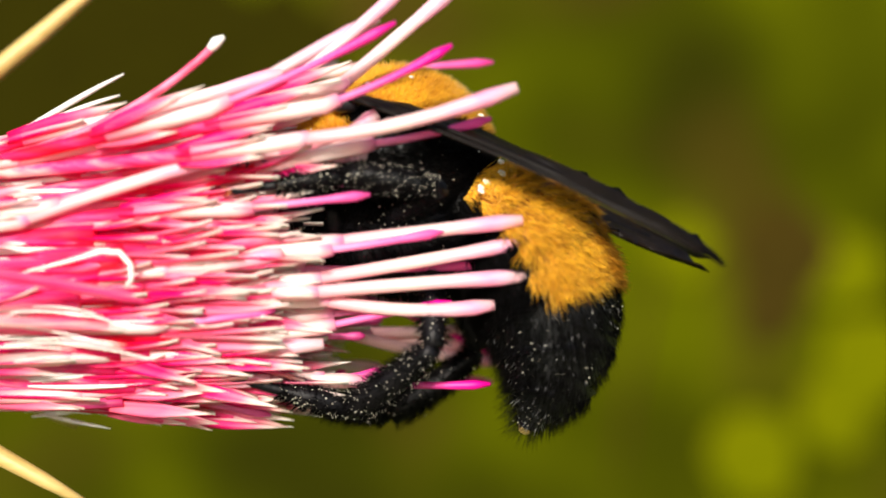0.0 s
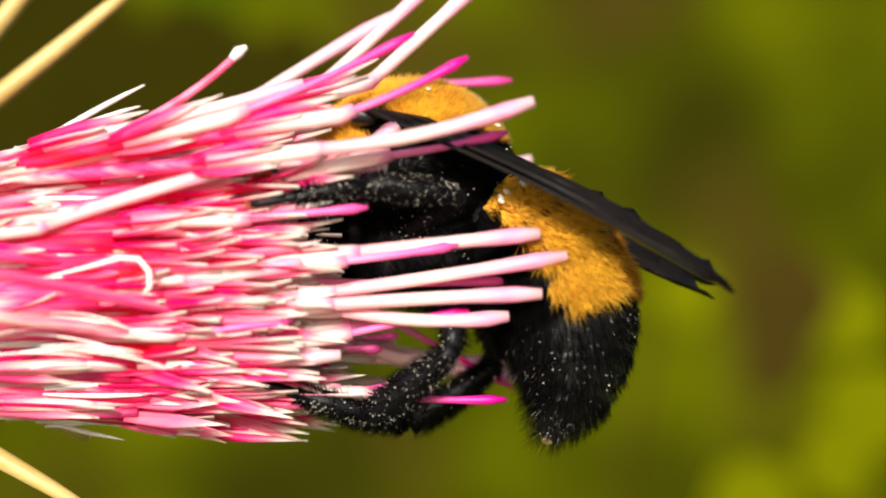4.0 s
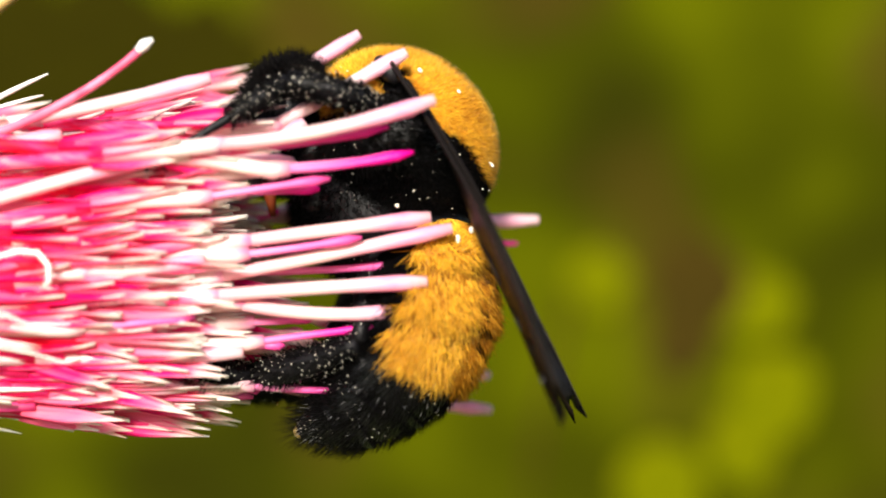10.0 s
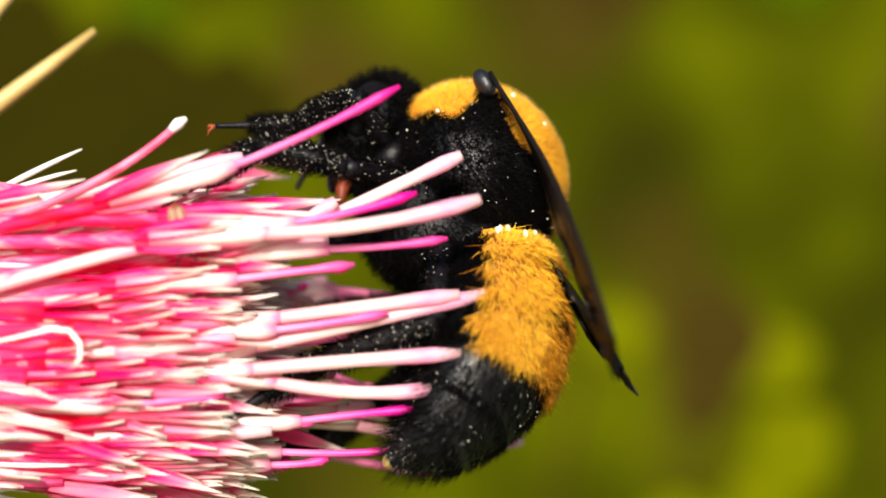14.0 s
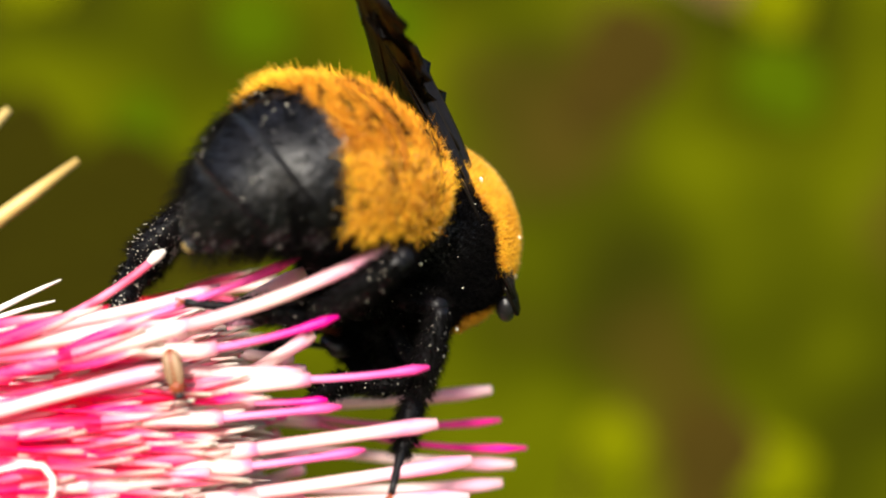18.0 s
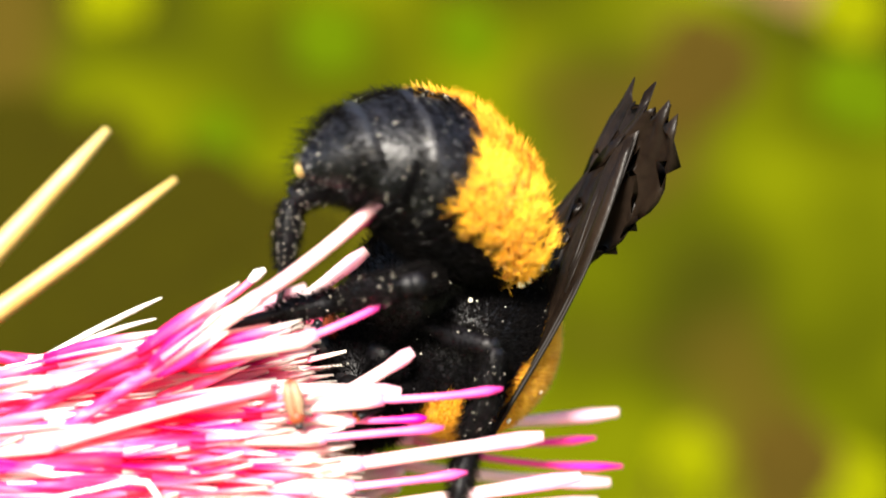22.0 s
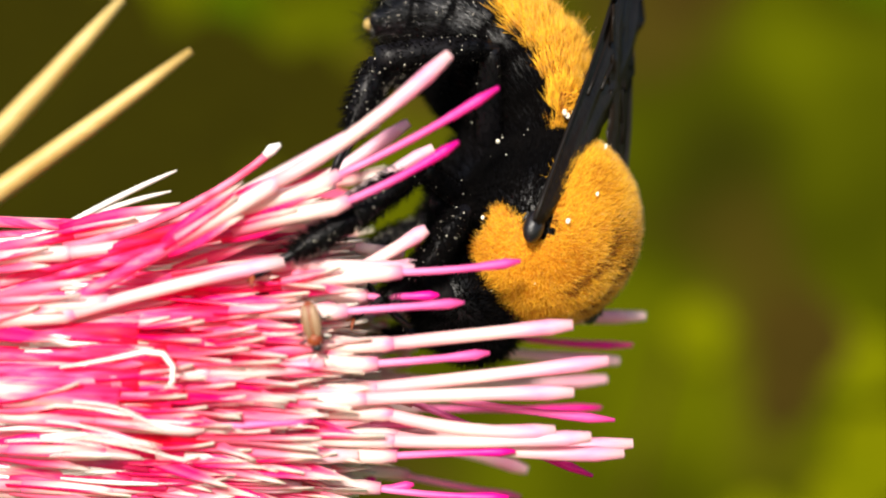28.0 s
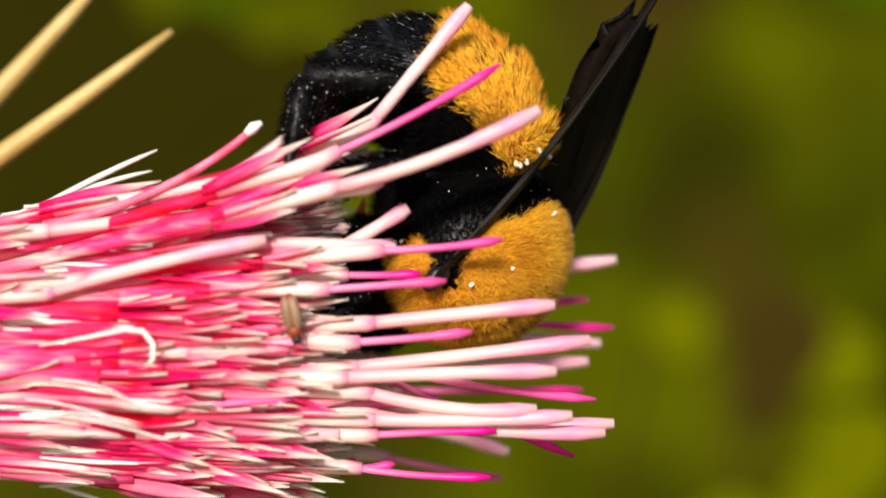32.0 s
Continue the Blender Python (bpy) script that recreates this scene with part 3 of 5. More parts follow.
def bracts():
    """The spiny bracts round the base of the head and the cup that they grow from."""
    cup = [(-40, 0, AXIS_Z - 1.2), (-36, 0, AXIS_Z - 0.9), (-31, 0, AXIS_Z - 0.6), (-26, 0, AXIS_Z - 0.4), (-22, 0, AXIS_Z - 0.3), (-20.5, 0, AXIS_Z - 0.3)]
    mesh("cup", *tube(cup, [1.6, 4.5, 6.4, 6.5, 5.9, 5.2], 24), INVOLUCRE, flower, label="peach and green woolly cup of the flower head")
    mesh("stem", *tube([(-40, 0, AXIS_Z - 1.2), (-70, 3, AXIS_Z - 6), (-120, 8, AXIS_Z - 40), (-170, 10, AXIS_Z - 150), (-190, 10, -425)], [1.6, 1.7, 1.9, 2.2, 2.6], 12), INVOLUCRE, flower,
         label="green woolly stem bending down to the ground")
    rows = [(6, -12.69, 5.83, 0.58), (8, -16.5, 8.5, 0.66), (-3, -14.2, -18.4, 0.58), (4, -16.4, -16.4, 0.46)]
    for y, x, z, r in rows:
        up = 1 if z > AXIS_Z else -1
        a = Vector((-31, y * 0.6, AXIS_Z + up * 0.6))
        e = Vector((x, y, z))
        mesh("spine", *tube(bezier(a, a.lerp(e, 0.5) + Vector((0.4, 0, -up * 0.3)), e, 8), [r, r, r, r, r * 0.95, r * 0.85, r * 0.75, r * 0.6, r * 0.3], 8), SPINE, flower,
             label="straw-coloured bract spine")
    # thin pale hairs of the bracts, and the red stalk beside them
    for a, b, e, r in (((-17.2, 0, -2.5), (-14.6, 0, -1.0), (-12.17, 0, 0.07), 0.13), ((-17.0, 0.4, -2.5), (-14.8, 0, -1.4), (-12.41, 0, -0.85), 0.12),
                       ((-17.5, 0.6, -2.9), (-14.9, 0.6, -1.9), (-12.8, 0.6, -1.5), 0.07), ((-17.0, -1, -14.2), (-14, -1, -14.6), (-11.33, -1, -15.45), 0.10),
                       ((-17.0, -1, -14.0), (-14, -1, -14.4), (-11.0, -1, -14.7), 0.08)):
        mesh("bract_hair", *tube(bezier(a, b, e, 6), [r, r, r, r, r * 0.9, r * 0.7, r * 0.3], 6), THREAD, flower)
    mesh("ray_floret", *tube(bezier((-15.9, -4.5, -3.2), (-10.75, -5.0, -2.06), (-7.38, -5.0, 0.89), 10), [0.2, 0.22, 0.22, 0.22, 0.2, 0.2, 0.19, 0.18, 0.17, 0.17, 0.17], 8), STYLE_RED, flower)
    mesh("ray_tip", *tube([(-7.57, -5, 0.75), (-7.29, -5, 1.03), (-6.96, -5, 1.23)], [0.18, 0.24, 0.10], 8), THREAD, flower)
    # the curled white thread on the front
    c = [(-15.4, -6.8, -7.8), (-13.2, -7.7, -7.3), (-11.8, -7.9, -6.95), (-11.1, -7.9, -7.0), (-10.7, -7.9, -7.5), (-10.7, -7.9, -8.1), (-11.0, -7.8, -8.4)]
    mesh("thread", *tube(c, [0.06, 0.08, 0.10, 0.11, 0.11, 0.10, 0.06], 6), THREAD, flower, label="curled white thread")
    for k in range(9):
        o = Vector((-16.5 + rng.uniform(-1, 2.5), -7.4, -9.3 + rng.uniform(-2.2, 0.6)))
        e = o + Vector((rng.uniform(2.5, 4.5), -0.2, rng.uniform(-0.9, 0.1)))
        mesh("thread", *tube(bezier(o, o.lerp(e, 0.5) + Vector((0, -0.3, 0.35)), e, 6), [0.04] * 6 + [0.015], 5), THREAD, flower)


STYLE_RED = material("ray_red", (0.72, 0.06, 0.14), 0.45, (0.80, 0.16, 0.26), scale=800)
bracts()


# ---- the small beetle ----
def ellipsoid(c, r, nu=20, nv=12, shape=None):
    vs, fs = [], []
    for j in range(nv + 1):
        th = math.pi * j / nv
        for i in range(nu):
            ph = math.tau * i / nu
            p = Vector((math.cos(th), math.sin(th) * math.cos(ph), math.sin(th) * math.sin(ph)))
            k = shape(p) if shape else 1.0
            vs.append((c[0] + r[0] * p.x, c[1] + r[1] * p.y * k, c[2] + r[2] * p.z * k))
    for j in range(nv):
        for i in range(nu):
            a, b = j * nu + i, j * nu + (i + 1) % nu
            fs.append((a, b, b + nu, a + nu))
    return vs, fs


def small_beetle():
    b = tagged(new("beetle"), "tiny brown beetle clinging to the flower's petals", "beetle")
    mesh("abdomen", *ellipsoid((-0.25, 0, 0.25), (0.75, 0.38, 0.28)), BEETLE, b)
    mesh("wing_case", *ellipsoid((-0.2, 0.17, 0.34), (0.70, 0.22, 0.26)), WING_CASE, b, label="tan wing case")
    mesh("wing_case", *ellipsoid((-0.2, -0.17, 0.34), (0.70, 0.22, 0.26)), WING_CASE, b, label="tan wing case")
    mesh("pronotum", *ellipsoid((0.55, 0, 0.28), (0.28, 0.32, 0.24)), BEETLE, b, label="red-brown shield behind the head")
    mesh("head", *ellipsoid((0.88, 0, 0.22), (0.18, 0.2, 0.16)), CHITIN, b)
    for s in (1, -1):
        for x in (0.5, 0.15, -0.3):
            mesh("leg", *tube([(x, s * 0.25, 0.15), (x + 0.1, s * 0.55, 0.18), (x + 0.05, s * 0.75, -0.05)], [0.05, 0.045, 0.02], 6), CHITIN, b)
        mesh("antenna", *tube([(0.98, s * 0.08, 0.26), (1.2, s * 0.3, 0.4), (1.4, s * 0.42, 0.42)], [0.025, 0.025, 0.035], 6), CHITIN, b)
    return b


beetle = small_beetle()

# ---- the bee ----
bee = tagged(new("bee"), "large furry black and yellow bee with smoky dark wings", "bee")


def shell(c, r, n, keep=None):
    """Random points and normals on an ellipsoid."""
    d = rng.normal(size=(n, 3))
    d /= np.linalg.norm(d, axis=1, keepdims=True)
    p = np.asarray(c) + d * np.asarray(r)
    nn = d / np.asarray(r)
    nn /= np.linalg.norm(nn, axis=1, keepdims=True)
    return p, nn


THORAX_R = (4.3, 4.3, 3.9)


def yellow_thorax(p):
    x, y, z = p[:, 0], np.abs(p[:, 1]), p[:, 2]
    top = z > 1.45 + 0.2 * np.sin(x * 2.1) + np.clip(-x - 1.5, 0, 3) * 0.12
    collar = (x > 1.3 + 0.15 * np.sin(z * 3.1)) & (z > -1.4 + np.clip(2.6 - x, 0, 1.3) * 0.5 + 0.2 * np.sin(y * 4))
    root = (y > 2.7) & (np.hypot(x - 1.45, (z - 1.3) * 1.1) < 0.72)
    top, collar = top & ~root, collar & ~root
    return top | collar


def undercoat(name, vs, fs, parent, mat):
    """The dense short pile under the long hairs, only where the given faces lie."""
    used = sorted({i for q in fs for i in q})
    at = {i: k for k, i in enumerate(used)}
    return mesh(name, [vs[i] for i in used], [tuple(at[i] for i in q) for q in fs], mat, parent)


def build_thorax():
    th = mesh("thorax", *ellipsoid((0, 0, 0), tuple(r * 0.95 for r in THORAX_R), 32, 20), CHITIN, bee)
    ev, ef = ellipsoid((0, 0, 0), tuple(r * 0.985 for r in THORAX_R), 72, 44)
    mid = np.array([np.mean([ev[i] for i in q], axis=0) for q in ef])
    undercoat("undercoat", ev, [q for q, k in zip(ef, yellow_thorax(mid)) if k], th, AMBER)
    p, n = shell((0, 0, 0), [r * 0.95 for r in THORAX_R], 105000)
    yel = yellow_thorax(p)
    bald = (p[:, 2] > 2.4) & (np.hypot(p[:, 0] - 0.3, p[:, 1] * 0.8) < 1.3) & (rng.random(len(p)) < 0.3)
    d = n + rng.normal(0, 0.42, n.shape) + np.array([-0.5, 0, 0.05])
    ln = rng.uniform(0.35, 0.68, len(p))
    ok = yel & ~bald
    streak = (np.abs(np.abs(p[:, 1]) - 0.85 - 0.12 * np.sin(p[:, 0] * 3)) < 0.26) & (p[:, 0] > 0.2) & (p[:, 0] < 3.3) & (p[:, 2] > 0)
    brown = ok & streak & (rng.random(len(p)) < 0.75)
    part = rng.random(len(p)) < np.where(np.sin(p[:, 0] * 1.7 + 0.6) * np.cos(p[:, 1] * 1.5) > 0.35, 0.35, 0.72)
    ok = ok & ~brown
    strands("brown_fur", p[brown], d[brown], ln[brown] * 0.95, 0.014, BROWN_FUR, th, label="brown streaks in the fur")
    strands("yellow_fur", p[ok & part], d[ok & part], ln[ok & part], 0.014, YELLOW, th, label="plush golden-yellow fur")
    strands("amber_fur", p[ok & ~part], d[ok & ~part], ln[ok & ~part] * 0.95, 0.014, AMBER, th)
    no = ~ok & ~brown & (rng.random(len(p)) < 0.6)
    strands("black_fur", p[no], d[no], ln[no] * 0.9, 0.015, BLACK_FUR, th, label="short black fur")
    pl, _ = shell((0, 0, 0), [r * 1.06 for r in THORAX_R], 420)
    pl = pl[(pl[:, 2] < 1.5) & ((pl[:, 1] > 0) | (rng.random(len(pl)) < 0.25))]
    for k, (u, v) in enumerate(((-0.12, 2.45), (0.25, 2.25), (-0.9, 2.6), (-0.55, 0.95), (0.9, 0.6), (-1.2, 1.1), (0.4, 1.3))):
        for s in (1, -1):
            at = [1.05 * r * c for r, c in zip(THORAX_R, (math.sin(u), s * math.cos(u) * math.sin(v), -math.cos(u) * math.cos(v)))]
            ce, cf = ellipsoid(at, (0.10 + 0.03 * (k % 3), 0.10, 0.07 + 0.02 * (k % 2)), 8, 6, lambda d: 1 + 0.25 * math.sin(7 * d[0] + 5 * d[2] + k))
            mesh("pollen_clump", ce, cf, POLLEN, th)
    grains("pollen", pl, 0.012 + 0.045 * rng.random(len(pl)) ** 3, POLLEN, th, label="scattered cream pollen grains")
    return th


thorax = build_thorax()


def build_breast():
    """The underside between the legs: breast, waist and the short hip joints."""
    br = mesh("breast", *ellipsoid((-1.1, 0, -2.8), (3.6, 2.8, 3.1), 28, 18), LEG_SHELL, bee)
    mesh("waist", *ellipsoid((-3.3, 0, -2.0), (2.3, 2.3, 2.3), 20, 12), LEG_SHELL, br)
    for s in (1, -1):
        for x, z in ((2.0, -3.4), (0.2, -4.6), (-2.2, -4.6)):
            mesh("hip_joint", *ellipsoid((x, s * 1.5, z + 0.4), (0.8, 0.8, 0.95), 14, 10), LEG_SHELL, br)
    p, n = shell((-1.1, 0, -2.8), (3.6, 2.8, 3.1), 11000)
    p, n = p[p[:, 2] < -1.2], n[p[:, 2] < -1.2]
    strands("black_fur", p, n + rng.normal(0, 0.4, n.shape) + np.array([-0.5, 0, 0]), rng.uniform(0.3, 0.8, len(p)), 0.016, BLACK_FUR, br)
    return br


breast = build_breast()


def build_head():
    # local frame: x out of the thorax, face down
    hd = mesh("head", *ellipsoid((0, 0, 0), (2.0, 2.7, 2.5), 28, 16), LEG_SHELL, bee)
    for s in (1, -1):
        mesh("eye", *ellipsoid((0.45, s * 2.2, -0.1), (0.85, 0.68, 1.5), 20, 12), EYE, hd, label="glossy black compound eye")
        mesh("antenna", *tube([(1.7, s * 0.7, 0.0), (2.5, s * 1.2, 0.1), (2.7, s * 1.4, -0.4), (2.9, s * 1.8, -1.6), (3.0, s * 2.0, -2.9)], [0.16, 0.13, 0.17, 0.18, 0.12], 8), CHITIN, hd)
        mesh("mandible", *tube([(0.9, s * 0.9, -2.0), (1.1, s * 0.8, -2.8), (1.0, s * 0.2, -3.3)], [0.5, 0.4, 0.15], 8), CHITIN, hd)
    mesh("tongue", *tube([(0.6, 0, -2.2), (0.5, 0, -3.3), (0.2, 0, -4.3)], [0.42, 0.3, 0.12], 8), BEETLE, hd, label="brown sheath of the tongue")
    p, n = shell((0, 0, 0), (1.95, 2.65, 2.45), 9000)
    ok = np.hypot(p[:, 0] - 0.45, p[:, 2] + 0.1) * (np.abs(p[:, 1]) > 1.5) < 0.01 + 9 * (np.hypot((p[:, 0] - 0.45) / 0.85, (p[:, 2] + 0.1) / 1.5) > 1)
    d = n + rng.normal(0, 0.25, n.shape)
    strands("black_fur", p[ok], d[ok], rng.uniform(0.5, 1.0, ok.sum()), 0.024, BLACK_FUR, hd)
    hd.matrix_basis = pose(4.1 * MM, 0, -2.7 * MM, 0, 40, 0)
    return hd


head = build_head()

ABDOMEN_LEN = 11.6
CUTS = [0.0, 0.17, 0.35, 0.53, 0.70, 0.85, 1.0]
WIDTHS = [(0.0, 2.2), (0.06, 3.0), (0.15, 3.75), (0.3, 4.25), (0.45, 4.2), (0.6, 3.7), (0.75, 2.85), (0.88, 1.75), (0.96, 0.9), (1.0, 0.4)]


def girth(q):
    w = np.interp(q, [k[0] for k in WIDTHS], [k[1] for k in WIDTHS])
    return w, w * 0.77


def dark_mark(q, a):
    """Where the yellow of the abdomen is broken by black fur: the seams of the segments and ragged marks on the back."""
    low = np.abs(a)
    seam = np.minimum(np.abs(q - 0.175 - 0.012 * np.sin(a * 7)), np.abs(q - 0.355 - 0.012 * np.sin(a * 6 + 1)))
    blots = np.sin(a * 9 + q * 21) * np.sin(q * 47 + a * 5 + 0.8) + 0.4 * np.sin(a * 23 + q * 90)
    back = (low < 1.0) & (q > 0.07) & (blots > 0.42 + 0.5 * low)
    flank = (low >= 1.0) & (low < 1.35) & (q > 0.12) & (blots > 0.95)
    return (seam < 0.016 * (1.25 - 0.5 * low)) | back | flank


def build_abdomen():
    """Six rigid segments, each along -x from its own joint, that slide into one another as the body curls."""
    made, sides = [], 36
    for k in range(6):
        s0, s1 = CUTS[k], CUTS[k + 1]
        lo, hi = max(0.0, s0 - 0.09), min(1.0, s1 + 0.015)

        def spot(q, a, g=1.0):
            w, h = girth(q)
            return Vector((-(q - s0) * ABDOMEN_LEN, w * g * math.sin(a), h * g * math.cos(a)))

        vs, fs, n = [], [], 8
        for i in range(n + 1):
            q = lo + (hi - lo) * i / n
            for c in range(sides):
                vs.append(spot(q, math.tau * c / sides, 0.90 + 0.07 * i / n))
        for i in range(n):
            for c in range(sides):
                a, b = i * sides + c, i * sides + (c + 1) % sides
                fs.append((a, b, b + sides, a + sides))
        fs.append(tuple(range(sides)))
        fs.append(tuple(n * sides + c for c in range(sides))[::-1])
        seg = mesh("abdomen_segment", vs, fs, CHITIN, bee)
        made.append(seg)
        if k < 3:
            uv, uf, ns = [], [], 22
            for i in range(ns + 1):
                for c in range(48):
                    uv.append(spot(max(0.05, lo) + (s1 - max(0.05, lo)) * i / ns, math.tau * c / 48, 0.93 + 0.07 * min(1, i / 5)))
            for i in range(ns):
                for c in range(48):
                    around = (c + 0.5) / 48 * math.tau
                    around -= math.tau if around > math.pi else 0.0
                    along = max(0.05, lo) + (s1 - max(0.05, lo)) * (i + 0.5) / ns
                    if abs(around) < 1.55 and not dark_mark(along, around):
                        uf.append((i * 48 + c, i * 48 + (c + 1) % 48, (i + 1) * 48 + (c + 1) % 48, (i + 1) * 48 + c))
            undercoat("undercoat", uv, uf, seg, BROWN_FUR)
        n = int((75000 if k < 3 else 60000) * (s1 - s0 + 0.07))
        q, a = rng.uniform(max(0.01, s0 - 0.07), s1, n), rng.uniform(-math.pi, math.pi, n)
        w, h = girth(q)
        ease = 0.92 + 0.08 * np.clip((q - s0 + 0.07) / 0.1, 0, 1)
        w, h = w * ease, h * ease
        keep = rng.random(n) < w / 4.2
        q, a, w, h = q[keep], a[keep], w[keep], h[keep]
        n = len(q)
        P_ = np.stack([-(q - s0) * ABDOMEN_LEN, w * 0.97 * np.sin(a), h * 0.97 * np.cos(a)], 1)
        N_ = np.stack([np.zeros(n), np.sin(a) / w, np.cos(a) / h], 1)
        N_ /= np.linalg.norm(N_, axis=1, keepdims=True)
        B_ = np.array([[-1.0, 0, 0]])
        low = np.abs(a)
        yel = (k < 3) & (low < 1.65 + 0.1 * np.sin(q * 60))
        yel = yel & (q > 0.02 + 0.01 * np.sin(a * 5))
        dark = yel & (rng.random(n) < np.where(dark_mark(q, a), 0.93, 0.06 + 0.24 * (np.sin(a * 31 + q * 12) * np.sin(q * 70 + a * 3) > 0.45)))
        d = N_ * 0.5 + B_ * 0.9 + rng.normal(0, 0.26, N_.shape)
        ln = rng.uniform(0.5, 1.0, n) * np.where(low > 0.75, 1.4, 1.0)
        g = yel & ~dark
        amb = g & (rng.random(n) < np.where(low < 0.72, 0.9, 0.22))
        gy = g & ~amb
        if k < 3:
            strands("yellow_fur", P_[gy], d[gy], ln[gy], 0.021, YELLOW, seg, label="golden-yellow bristly fur")
            strands("amber_fur", P_[amb], d[amb], ln[amb], 0.019, AMBER, seg, label="amber fur on the back")
        blk = dark | (~yel & (rng.random(n) < (0.5 if k < 3 else 0.28)))
        d2 = N_ * 0.45 + B_ * 1.0 + rng.normal(0, 0.15, N_.shape)
        strands("black_fur", P_[blk], d2[blk], ln[blk] * (0.95 if k == 5 else 0.75), 0.013, BLACK_FUR, seg)
        if k == 0:
            m = 1000
            ta, tq = rng.uniform(-1.5, 1.5, m), rng.uniform(0.08, 0.15, m)
            tp = np.array([spot(u, v) for u, v in zip(tq, ta)])
            tn = np.array([Vector((0.3, math.sin(v), math.cos(v))) for v in ta]) + rng.normal(0, 0.3, (m, 3))
            strands("yellow_tuft", tp, tn, rng.uniform(0.3, 0.55, m), 0.026, YELLOW, seg)
            for c, (u, v) in enumerate(((0.07, 1.42), (0.075, 1.30), (0.08, 1.48), (0.10, 1.05), (0.06, 0.7))):
                for sd in (1, -1):
                    ce, cf = ellipsoid(spot(u, sd * v, 1.09), (0.16 + 0.03 * (c % 2), 0.13, 0.11), 8, 6, lambda d: 1 + 0.3 * math.sin(6 * d[0] + 4 * d[1] + c))
                    mesh("pollen_clump", ce, cf, POLLEN, seg)
        if k > 2:
            pp = [spot(u, v, 1.02) for u, v in zip(rng.uniform(s0, s1, 110), rng.uniform(-math.pi, math.pi, 110))]
            grains("pollen", pp, 0.012 + 0.040 * rng.random(len(pp)) ** 3, POLLEN, seg, label="white pollen specks")
            m = 70
            pq, pa = rng.uniform(s0, s1, m), rng.uniform(-math.pi, math.pi, m)
            gp = np.array([spot(u, v, 1.03) for u, v in zip(pq, pa)])
            gn = np.array([Vector((-1.2, 0.5 * math.sin(v), 0.5 * math.cos(v))) for v in pa]) + rng.normal(0, 0.2, (m, 3))
            strands("pale_hair", gp, gn, rng.uniform(0.15, 0.4, m), 0.014, PALE_HAIR, seg, label="short pale bristles")
        if k == 5:
            mesh("tip", *ellipsoid((-(1.0 - s0) * ABDOMEN_LEN, 0, 0), (0.25, 0.3, 0.3), 12, 8), SPINE, seg, label="small pale brown tip")
    return made


SEGMENTS = build_abdomen()


def segment_poses(bend, curl, twist):
    """Poses of the six segments in the bee's space for a bend at the waist and a curl along the abdomen, in degrees."""
    waist = Vector((-3.3, 0, -1.35))
    turn = Matrix.Translation(waist * MM) @ pose(0, 0, 0, twist) @ Matrix.Translation(-waist * MM)
    at, out = waist.copy(), []
    for k in range(6):
        a = bend + curl * ((CUTS[k] + CUTS[k + 1]) / 2) ** 1.1
        out.append(turn @ pose(at.x * MM, 0, at.z * MM, 0, -a, 0))
        step = (CUTS[k + 1] - CUTS[k]) * ABDOMEN_LEN
        at = at + Vector((-math.cos(radians(a)), 0, -math.sin(radians(a)))) * step
    return out


OUTLINE = ((0.0, 0.1, 0.25, 0.4, 0.55, 0.7, 0.82, 0.92, 1.0), (0.14, 0.30, 0.46, 0.68, 0.90, 1.0, 0.98, 0.80, 0.45))


def wing_blade(name, length, width, parent, label, seed):
    """A smoky membrane in the xy plane, root at the origin, pointing to -x, wider to -y; ragged end."""
    r = random.Random(seed)
    n, m, vs, fs = 26, 9, [], []
    for i in range(n + 1):
        s = i / n
        chord = width * float(np.interp(s, OUTLINE[0], OUTLINE[1]))
        lead = width * 0.10 * math.sin(s * math.pi)
        nick = r.choice((-1.1, -0.7, -0.25, 0.05, 0.15)) if s > 0.5 else r.uniform(-0.1, 0.1)
        for j in range(m + 1):
            q = j / m
            x = -length * s - (1.0 * r.uniform(-1, 0.6) if i == n else 0)
            across = (chord + (nick if j == m else 0)) * q
            warp = radians(40) * max(0.0, 1 - s / 0.5) ** 1.3
            y = lead - across * math.cos(warp)
            z = across * math.sin(warp) + 0.17 * math.sin(q * 17 + s * 3) * s + 0.5 * s * s + 0.5 * math.sin(math.pi * s) - 0.35 * q * q
            vs.append((x, y, z))
    k = len(vs)
    vs += [(x, y, z - 0.05) for x, y, z in vs]
    row = m + 1
    for i in range(n):
        for j in range(m):
            a = i * row + j
            fs.append((a, a + 1, a + row + 1, a + row))
            fs.append((k + a + 1, k + a, k + a + row, k + a + row + 1))
    rim = [i * row for i in range(n + 1)] + [n * row + j for j in range(1, row)] + [i * row + m for i in range(n - 1, -1, -1)] + [j for j in range(m - 1, 0, -1)]
    for a, b in zip(rim, rim[1:] + rim[:1]):
        fs.append((a, b, k + b, k + a))
    w = mesh(name, vs, fs, WING, parent, label=label)
    for q, first, stop in ((0, 0, 1.0), (2, 12, 0.95), (4, 14, 0.9)):
        line = [Vector(vs[i * row + q]) for i in range(first, int(n * stop) + 1, 2)]
        mesh("vein", *tube(line, [0.11 - 0.085 * i / len(line) for i in range(len(line))], 6), VEIN, w)
    return w


